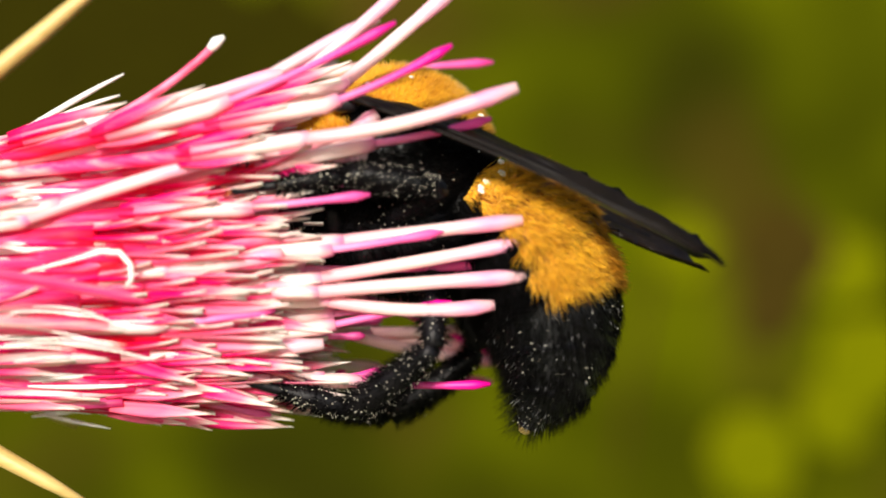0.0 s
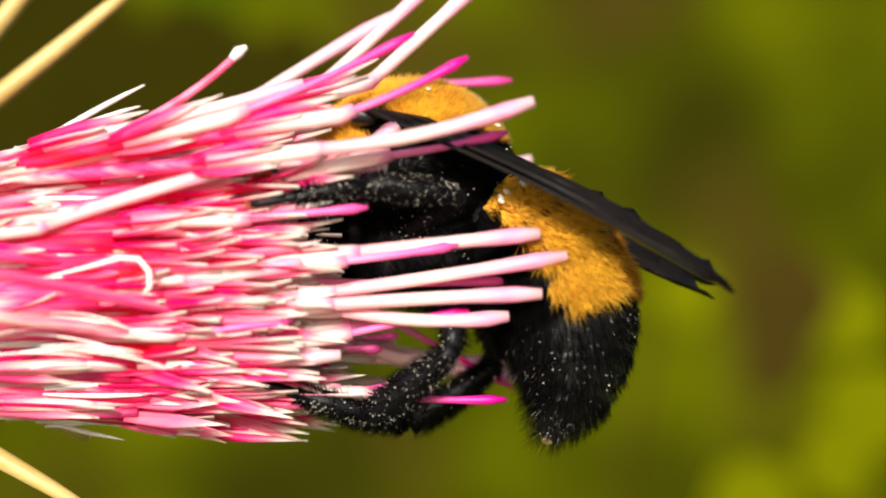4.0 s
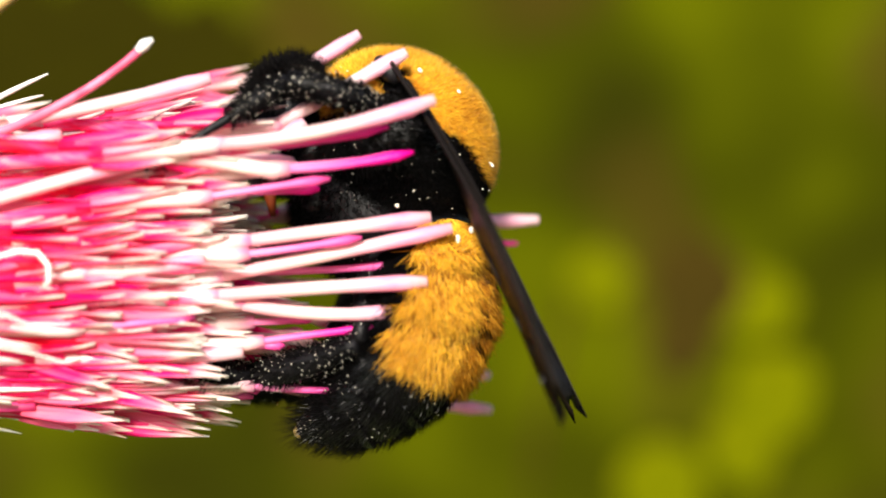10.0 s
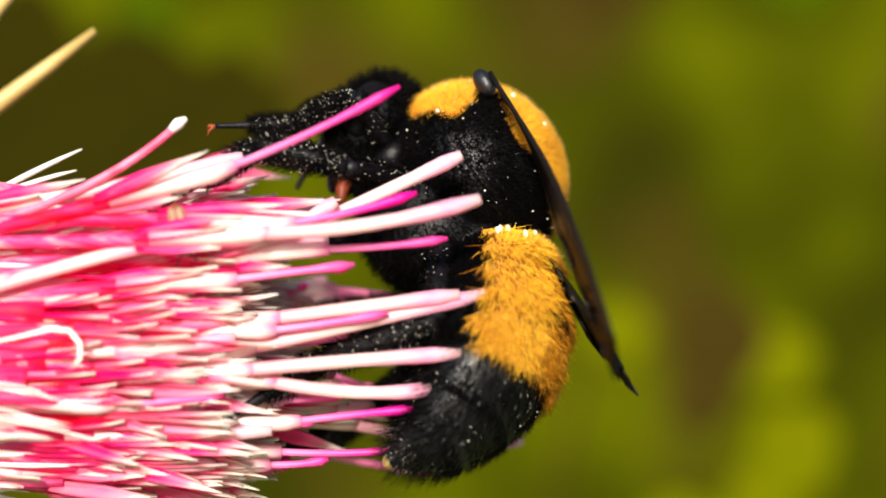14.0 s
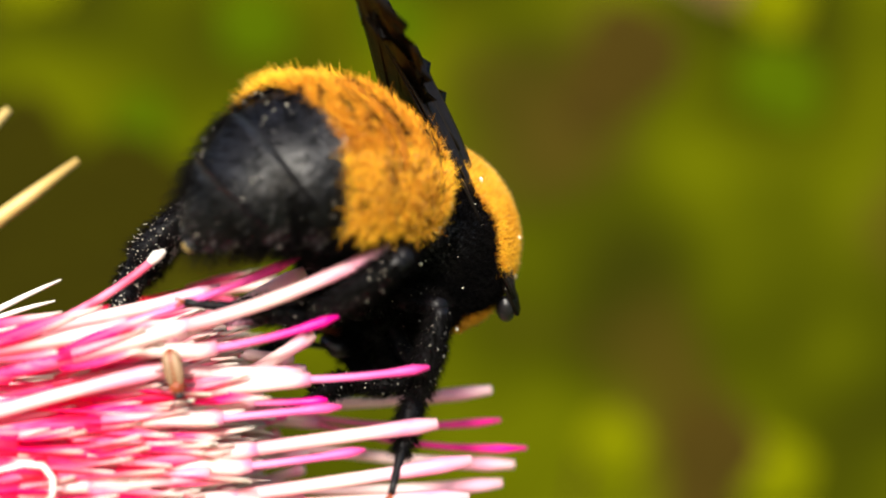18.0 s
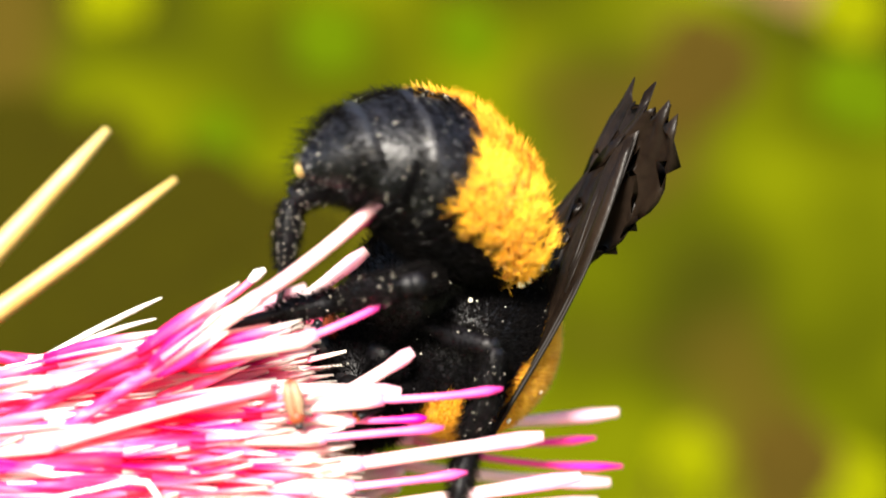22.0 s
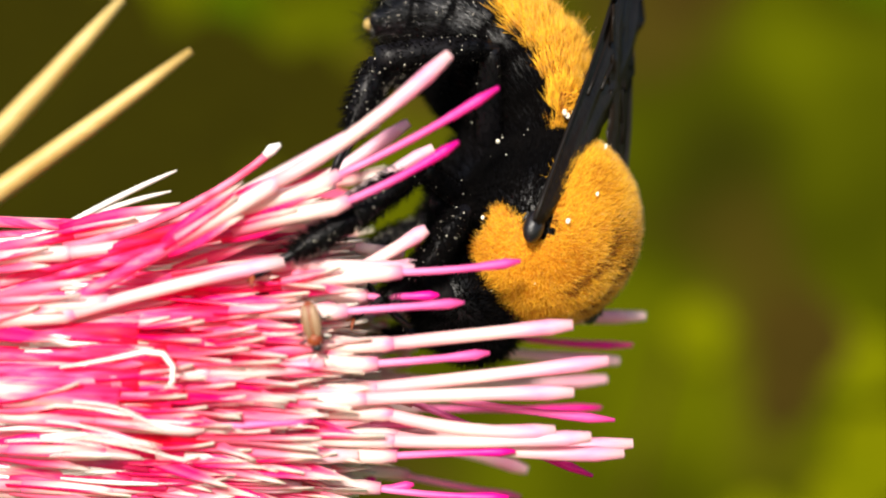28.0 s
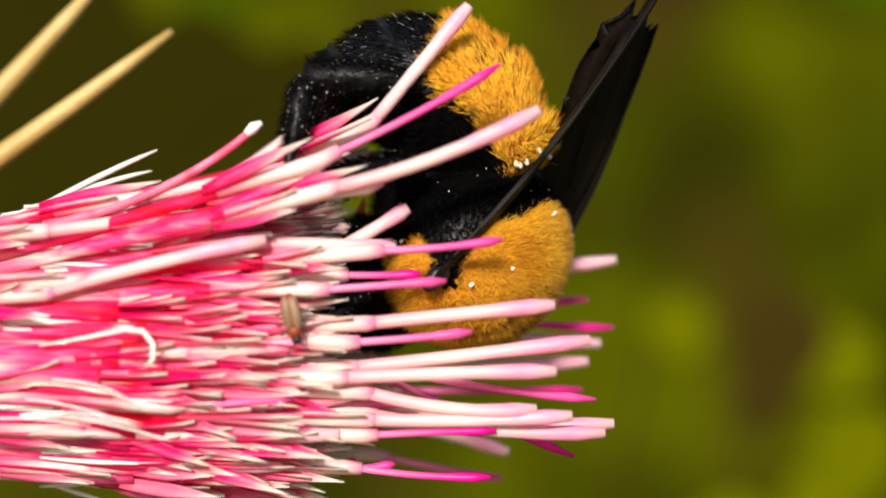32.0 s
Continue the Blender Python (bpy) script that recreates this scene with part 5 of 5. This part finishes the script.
def tip_keys():
    """Which floret, and per time where the tip of its style is, in millimetres."""
    return {
        ("upper", 0): [
            (0, (2.52, -4.50, 2.89)),
            (1, (2.42, -4.50, 2.79)),
            (6, (2.92, -4.50, 4.12)),
            (7, (3.66, -4.50, 2.18)),
            (8, (2.89, -4.50, 3.89)),
            (9, (3.23, -4.50, 2.37)),
            (10.5, (3.22, -4.50, 0.08)),
            (13, (4.04, -4.50, -1.83)),
            (16, (3.68, -4.50, 4.17)),
            (18, (-1.35, -4.50, 0.43)),
            (21, (-3.52, -4.50, 2.73)),
            (24, (-0.84, -4.50, -0.14)),
            (26, (-1.07, -4.50, 0.94)),
            (29, (-0.68, -4.50, 1.49)),
            (30.5, (-2.24, -4.50, 5.24)),
            (32, (1.34, -4.50, 6.18)),
        ],
        ("upper", 1): [
            (0, (0.39, 1.00, 3.44)),
            (1, (0.29, 1.00, 3.35)),
            (6, (0.90, 1.00, 4.87)),
            (7, (1.43, 1.00, 2.72)),
            (8, (1.42, 1.00, 3.30)),
            (9, (1.30, 1.00, 3.11)),
            (10.5, (1.06, 1.00, 0.91)),
            (13, (-2.35, 1.00, -2.05)),
            (16, (0.26, 1.00, -2.24)),
            (18, (-3.10, 1.00, -1.54)),
            (21, (-5.37, 1.00, 0.94)),
            (24, (-3.45, 1.00, -0.69)),
            (26, (-5.25, 1.00, 0.92)),
            (29, (-0.78, 1.00, 2.87)),
            (30.5, (-1.67, 1.00, 3.64)),
            (32, (1.36, 1.00, 5.55)),
        ],
        ("upper", 2): [
            (0, (-0.02, -6.60, 1.41)),
            (1, (-0.02, -6.60, 1.28)),
            (6, (-0.21, -6.60, 1.50)),
            (7, (1.76, -6.60, 0.64)),
            (8, (2.91, -6.60, 2.19)),
            (9, (3.04, -6.60, 0.75)),
            (10.5, (2.11, -6.60, -2.97)),
            (13, (1.80, -6.60, 0.87)),
            (16, (1.36, -6.60, 3.75)),
            (18, (-1.48, -6.60, 0.97)),
            (21, (-1.73, -6.60, 4.21)),
            (24, (0.51, -6.60, 5.36)),
            (26, (0.25, -6.60, 7.20)),
            (29, (2.45, -6.60, 2.28)),
            (30.5, (2.30, -6.60, 4.15)),
            (32, (2.57, -6.60, 3.65)),
        ],
        ("upper", 3): [
            (0, (2.15, -6.80, 0.43)),
            (1, (2.05, -6.80, 0.35)),
            (6, (1.89, -6.80, 0.48)),
            (7, (2.51, -6.80, -1.65)),
            (8, (3.20, -6.80, -1.55)),
            (9, (3.00, -6.80, -2.56)),
            (10.5, (3.44, -6.80, -3.38)),
            (13, (2.13, -6.80, -1.46)),
            (16, (2.59, -6.80, -2.49)),
            (18, (0.08, -6.80, -1.36)),
            (21, (-0.37, -6.80, 1.08)),
            (24, (-0.09, -6.80, 0.21)),
            (26, (0.20, -6.80, 1.28)),
            (29, (0.35, -6.80, 1.57)),
            (30.5, (2.11, -6.80, 2.37)),
            (32, (2.40, -6.80, 1.20)),
        ],
        ("upper", 4): [
            (0, (4.60, -7.20, -1.32)),
            (1, (4.50, -7.20, -1.45)),
            (6, (4.40, -7.20, -1.33)),
            (7, (4.48, -7.20, -1.57)),
            (8, (5.43, -7.20, 1.46)),
            (9, (4.77, -7.20, -0.39)),
            (10.5, (4.09, -7.20, -1.33)),
            (13, (5.11, -7.20, -2.11)),
            (16, (3.13, -7.20, -0.93)),
            (18, (2.07, -7.20, 1.41)),
            (21, (-1.17, -7.20, 6.17)),
            (24, (1.29, -7.20, 3.76)),
            (26, (-1.49, -7.20, 3.69)),
            (29, (0.60, -7.20, 5.29)),
            (30.5, (0.82, -7.20, 5.38)),
            (32, (4.13, -7.20, 1.89)),
        ],
        ("upper", 5): [
            (0, (-0.99, 3.00, 2.25)),
            (1, (-1.09, 3.00, 2.16)),
            (6, (-1.19, 3.00, 3.60)),
            (7, (-0.51, 3.00, 1.38)),
            (8, (-0.78, 3.00, 3.12)),
            (9, (-0.53, 3.00, 1.90)),
            (10.5, (-1.02, 3.00, -0.53)),
            (13, (-4.01, 3.00, -2.09)),
            (16, (-0.81, 3.00, -2.81)),
            (18, (-4.27, 3.00, -1.59)),
            (21, (-6.58, 3.00, 0.96)),
            (24, (-4.61, 3.00, -0.72)),
            (26, (-6.46, 3.00, 0.92)),
            (29, (-2.38, 3.00, 2.92)),
            (30.5, (-3.29, 3.00, 3.72)),
            (32, (-0.28, 3.00, 5.18)),
        ],
        ("middle", 0): [
            (0, (3.62, -6.00, -2.50)),
            (1, (3.52, -6.00, -2.63)),
            (6, (3.46, -6.00, -2.47)),
            (7, (3.57, -6.00, -3.43)),
            (9, (3.02, -6.00, -3.35)),
            (13, (3.73, -6.00, -3.38)),
            (16, (2.95, -6.00, -4.06)),
            (18, (3.68, -6.00, -3.41)),
            (21, (2.66, -6.00, -3.55)),
            (24, (2.63, -6.00, -3.46)),
            (29, (2.87, -6.00, -3.26)),
            (32, (2.87, -6.00, -3.26)),
        ],
        ("middle", 1): [
            (0, (-1.35, -6.40, -5.30)),
            (7, (-2.49, -6.40, -5.37)),
            (9, (0.08, -6.40, -4.32)),
            (13, (-0.22, -6.40, -4.49)),
            (18, (0.20, -6.40, -4.94)),
            (24, (0.33, -6.40, -5.05)),
            (29, (0.64, -6.40, -4.93)),
            (32, (0.64, -6.40, -4.93)),
        ],
        ("middle", 2): [
            (0, (4.70, -6.00, -6.62)),
            (1, (4.61, -6.00, -6.75)),
            (6, (4.51, -6.00, -6.55)),
            (7, (4.17, -6.00, -6.94)),
            (8, (4.43, -6.00, -6.45)),
            (9, (4.47, -6.00, -6.07)),
            (10.5, (3.91, -6.00, -5.88)),
            (13, (3.90, -6.00, -5.66)),
            (16, (4.31, -6.00, -6.33)),
            (18, (4.02, -6.00, -5.66)),
            (24, (4.52, -6.00, -5.42)),
            (29, (5.02, -6.00, -5.84)),
            (32, (5.02, -6.00, -5.84)),
        ],
        ("middle", 3): [
            (0, (1.51, -6.20, -6.91)),
            (1, (1.30, -6.20, -6.98)),
            (6, (1.37, -6.20, -6.90)),
            (7, (1.29, -6.20, -6.84)),
            (9, (1.29, -6.20, -6.77)),
            (13, (1.13, -6.20, -6.54)),
            (24, (1.35, -6.20, -6.91)),
            (29, (1.70, -6.20, -6.97)),
            (32, (1.70, -6.20, -6.97)),
        ],
        ("middle", 4): [
            (0, (5.83, -5.80, -7.37)),
            (1, (5.58, -5.80, -7.49)),
            (6, (5.74, -5.80, -7.64)),
            (7, (5.51, -5.80, -7.73)),
            (8, (5.81, -5.80, -7.50)),
            (9, (5.73, -5.80, -7.29)),
            (10.5, (4.72, -5.80, -6.00)),
            (13, (4.89, -5.80, -5.56)),
            (16, (5.47, -5.80, -6.85)),
            (18, (5.40, -5.80, -7.15)),
            (24, (6.08, -5.80, -7.03)),
            (29, (6.50, -5.80, -7.27)),
            (32, (6.50, -5.80, -7.27)),
        ],
        ("middle", 5): [
            (0, (4.72, -6.20, -8.88)),
            (1, (4.51, -6.20, -8.96)),
            (6, (4.63, -6.20, -9.14)),
            (7, (4.39, -6.20, -9.39)),
            (8, (4.40, -6.20, -9.04)),
            (9, (4.50, -6.20, -9.09)),
            (10.5, (3.71, -6.20, -8.19)),
            (13, (4.08, -6.20, -7.87)),
            (16, (4.19, -6.20, -9.06)),
            (18, (5.26, -6.20, -8.56)),
            (24, (4.62, -6.20, -8.44)),
            (29, (5.13, -6.20, -8.50)),
            (32, (5.13, -6.20, -8.50)),
        ],
        ("lower", 0): [
            (0, (4.14, -4.50, -8.48)),
            (1, (3.94, -4.50, -8.55)),
            (6, (4.14, -4.50, -8.65)),
            (7, (3.78, -4.50, -9.37)),
            (9, (4.07, -4.50, -8.50)),
            (13, (3.12, -4.50, -6.72)),
            (18, (6.96, -4.50, -9.89)),
            (29, (6.95, -4.50, -9.89)),
            (32, (6.95, -4.50, -9.89)),
        ],
        ("lower", 1): [
            (0, (3.45, -5.60, -10.06)),
            (1, (3.25, -5.60, -10.06)),
            (6, (3.30, -5.60, -9.92)),
            (7, (3.14, -5.60, -10.05)),
            (9, (3.16, -5.60, -9.80)),
            (13, (3.15, -5.60, -9.61)),
            (18, (4.44, -5.60, -10.16)),
            (29, (4.42, -5.60, -10.16)),
            (32, (4.42, -5.60, -10.16)),
        ],
        ("lower", 3): [
            (0, (1.73, -5.40, -9.89)),
            (1, (1.66, -5.40, -9.63)),
            (6, (1.81, -5.40, -9.99)),
            (7, (1.94, -5.40, -10.82)),
            (9, (2.10, -5.40, -10.39)),
            (13, (2.10, -5.40, -10.57)),
            (16, (3.21, -5.40, -10.43)),
            (29, (2.82, -5.40, -11.11)),
            (32, (2.82, -5.40, -11.11)),
        ],
        ("lower", 7): [
            (0, (3.21, -4.00, -13.64)),
            (1, (3.13, -4.00, -13.63)),
            (6, (3.18, -4.00, -13.72)),
            (7, (3.45, -4.00, -13.95)),
            (9, (2.16, -4.00, -13.40)),
            (13, (2.09, -4.00, -13.08)),
            (16, (2.21, -4.00, -11.02)),
            (29, (2.67, -4.00, -13.35)),
            (32, (2.67, -4.00, -13.35)),
        ],
        ("lower", 2): [
            (0, (4.24, 5.00, -12.59)),
            (1, (4.17, 5.00, -12.53)),
            (7, (3.57, 5.00, -14.21)),
            (9, (5.75, 5.00, -13.72)),
            (13, (5.86, 5.00, -11.94)),
            (15.5, (6.19, 5.00, -10.99)),
            (17, (5.87, -5.60, -10.39)),
            (32, (5.87, -5.60, -10.39)),
        ],
        ("lower", 4): [
            (0, (4.49, 5.30, -13.62)),
            (1, (4.56, 5.30, -13.70)),
            (7, (3.99, 5.30, -15.65)),
            (9, (6.99, 5.30, -17.27)),
            (10.5, (7.88, 5.30, -15.19)),
            (12, (8.35, 5.30, -13.80)),
            (13, (8.24, 5.30, -14.46)),
            (15.5, (7.18, 5.30, -12.36)),
            (17, (7.31, -4.90, -11.19)),
            (32, (7.31, -4.90, -11.19)),
        ],
        ("lower", 5): [
            (0, (4.44, 5.00, -14.40)),
            (1, (4.52, 5.00, -14.34)),
            (7, (3.57, 5.00, -14.21)),
            (9, (7.39, 5.00, -15.07)),
            (10.5, (7.49, 5.00, -13.73)),
            (12, (8.17, 5.00, -12.30)),
            (13, (7.51, 5.00, -13.06)),
            (15.5, (6.74, 5.00, -11.54)),
            (17, (7.93, -3.00, -11.15)),
            (32, (7.93, -3.00, -11.15)),
        ],
        ("lower", 6): [
            (0, (4.02, 4.50, -14.01)),
            (1, (4.33, 4.50, -14.93)),
            (7, (3.55, 4.50, -14.40)),
            (9, (5.16, 4.50, -15.27)),
            (10.5, (5.93, 4.50, -15.48)),
            (13, (5.55, 4.50, -13.78)),
            (15.5, (5.47, 4.50, -13.03)),
            (17, (6.36, -2.00, -12.80)),
            (32, (6.36, -2.00, -12.80)),
        ],
        ("lower", 8): [
            (0, (-6.26, -2.50, -14.88)),
            (7, (-5.47, -2.50, -14.06)),
            (9, (-3.74, -2.50, -13.70)),
            (13, (-3.58, -2.50, -14.29)),
            (16, (-3.73, -2.50, -11.95)),
            (29, (-5.77, -2.50, -13.46)),
            (32, (-5.77, -2.50, -13.46)),
        ],
        ("behind", 0): [
            (0, (4.81, 5.20, -5.10)),
            (6, (5.17, 5.20, -3.50)),
            (7, (9.72, 5.20, -6.70)),
            (8, (9.85, 5.20, -8.42)),
            (9, (9.84, 5.20, -8.98)),
            (10.5, (9.44, 5.20, -6.06)),
            (13, (6.13, 5.20, -7.84)),
            (16, (8.50, 5.20, -8.06)),
            (18, (7.16, 5.20, -5.16)),
            (23, (8.78, 5.20, -5.61)),
            (24, (7.94, 5.20, -6.00)),
            (26, (9.17, 5.20, -5.69)),
            (29, (9.36, 5.20, -6.84)),
            (32, (8.89, 5.20, -4.69)),
        ],
    }


def heading(at, h, d):
    h = Vector(h).normalized()
    d = Vector(d)
    d = (d - h * d.dot(h)).normalized()
    m = Matrix((h, d.cross(h), d)).transposed().to_4x4()
    return Matrix.Translation(Vector(at) * MM) @ m


def smooth(rows, t, pick):
    """A value between the rows, eased."""
    if t <= rows[0][0]:
        return pick(rows[0])
    for a, b in zip(rows, rows[1:]):
        if t <= b[0]:
            k = (t - a[0]) / (b[0] - a[0])
            return pick(a) * (1 - k) + pick(b) * k
    return pick(rows[-1])


def bee_pose(rows, t):
    for a, b in zip(rows, rows[1:]):
        if t <= b[0]:
            k = max(0.0, (t - a[0]) / (b[0] - a[0]))
            ma, mb = heading(*a[1:4]), heading(*b[1:4])
            q = ma.to_quaternion().slerp(mb.to_quaternion(), k)
            return Matrix.LocRotScale(ma.translation.lerp(mb.translation, k), q, None)
    return heading(*rows[-1][1:4])


def aim(at, d, up):
    """A pose in metres with x along d and z near up."""
    d = d.normalized()
    w = (up - d * up.dot(d)).normalized()
    return Matrix.Translation(at) @ Matrix((d, w.cross(d), w)).transposed().to_4x4()


def leg_pose(hip, ankle, foot, sizes, pole):
    """Two-bone reach in the bee's space; lengths in metres."""
    a, b, c = sizes
    way = ankle - hip
    dist = min(max(way.length, abs(a - b) * 1.1), (a + b) * 0.995)
    way.normalize()
    ankle = hip + way * dist
    x = (a * a - b * b + dist * dist) / (2 * dist)
    h = math.sqrt(max(0, a * a - x * x))
    side = (pole - way * pole.dot(way)).normalized()
    knee = hip + way * x + side * h
    return aim(hip, knee - hip, side), aim(knee, ankle - knee, side), aim(ankle, foot - ankle, side)


def reach(pivot, rest, tip):
    """The pose that swings a floret about its pivot, and slides it, so that its tip comes from rest to tip; millimetres."""
    turn = (rest - pivot).rotation_difference(tip - pivot).to_matrix().to_4x4()
    slide = (tip - pivot).normalized() * ((tip - pivot).length - (rest - pivot).length)
    return Matrix.Translation((pivot + slide) * MM) @ turn @ Matrix.Translation(-pivot * MM)


def motions():
    rows, legs = bee_keys(), leg_keys()
    times = sorted(set([i * 0.5 for i in range(65)]))
    walk(bee, [(t, bee_pose(rows, t)) for t in times])
    shapes = [segment_poses(*[smooth(rows, t, lambda r: r[k]) for k in (4, 5, 6)]) for t in times]
    for k, seg in enumerate(SEGMENTS):
        walk(seg, [(t, q[k]) for t, q in zip(times, shapes)])
    beats = wing_keys()
    for s, fore, hind in WINGS:
        lift = []
        for t in times:
            lift.append((t, *[smooth(beats, t, lambda r: r[k]) for k in ((1, 2, 3) if s == 1 else (4, 5, 6))]))
        walk(fore, [(t, pose(1.9 * MM, s * 4.75 * MM, 1.7 * MM, -s * a, -v, s * w)) for t, a, v, w in lift])
        walk(hind, [(t, pose(0.9 * MM, s * 4.6 * MM, 1.65 * MM, -s * (a + 1), -v - 0.6, s * (w - 0.4))) for t, a, v, w in lift])
    for name, pieces in LEGS.items():
        side, pair = name.split("_")
        s = 1 if side == "left" else -1
        hip = Vector((HIPS[pair][0], s * HIPS[pair][1], HIPS[pair][2])) * MM
        sizes = [v * MM for v in SIZES[pair]]
        out = [[], [], []]
        for t in times:
            m = bee_pose(rows, t).inverted()
            keys = legs.get(name)
            if keys and keys[0][0] <= t <= keys[-1][0]:
                ankle = m @ (smooth(keys, t, lambda r: Vector(r[1])) * MM)
                foot = m @ (smooth(keys, t, lambda r: Vector(r[2])) * MM)
            else:
                k = {"front": (5.0, 2.4, -6.0), "mid": (1.5, 3.2, -6.2), "hind": (-1.5, 3.0, -6.4)}[pair]
                ankle = Vector((k[0], s * k[1], k[2])) * MM
                foot = ankle + Vector((1.5 if pair == "front" else -2.0, s * 0.5, -3.5)) * MM
            pole = {"front": Vector((0.3, s * 1.0, 0.3)), "mid": Vector((-0.9, s * 0.7, 0.4)), "hind": Vector((-0.9, s * 0.7, 0.5))}[pair]
            if name == "left_mid" and t < 14:
                pole = pole.lerp(Vector((0.3, 1.0, 1.0)), min(1.0, max(0.0, (t - 8.0) / 2.0)))
            if name == "right_hind" and t < 14:
                pole = m.to_3x3() @ Vector((1.0, 0, -0.3))
            for o, p in zip(out, leg_pose(hip, ankle, foot, sizes, pole)):
                o.append((t, p))
        for piece, r in zip(pieces, out):
            walk(piece, r)
    for (title, k), keys in tip_keys().items():
        base, end = PLACED[title][k], PLACES[title][k]
        pivot, rest = Vector(end[:3]) - Vector((9.0, 0, 0)), Vector(end[3:6])
        walk(base, [(t, reach(pivot, rest, Vector(p))) for t, p in keys])
    flee = [
        (0, (-6.67, -6.00, -3.22)),
        (6, (-7.05, -6.00, -3.58)),
        (7, (-7.24, -6.00, -3.53)),
        (8, (-7.33, -6.00, -3.54)),
        (9, (-7.52, -6.00, -3.36)),
        (11, (-7.66, -6.00, -3.32)),
        (13, (-7.18, -6.00, -3.27)),
        (15.5, (-6.28, -6.90, -2.98)),
        (16, (-5.78, -6.90, -3.04)),
        (16.5, (-6.56, -6.90, -3.18)),
        (17, (-5.97, -6.90, -3.23)),
        (17.5, (-6.31, -6.90, -3.54)),
        (18, (-6.27, -6.90, -3.56)),
        (19, (-6.26, -6.90, -3.19)),
        (21, (-5.73, -6.90, -3.74)),
        (23, (-5.47, -6.90, -4.25)),
        (26, (-5.41, -6.90, -4.45)),
        (29, (-5.35, -6.90, -6.41)),
        (30, (-5.41, -6.90, -6.44)),
        (32, (-5.40, -6.90, -6.46)),
    ]
    walk(beetle, [(t, Matrix.Translation(Vector(p) * MM) @ pose(0, 0, 0, 90, 78 if t > 12 else 10, 0)) for t, p in flee])


motions()
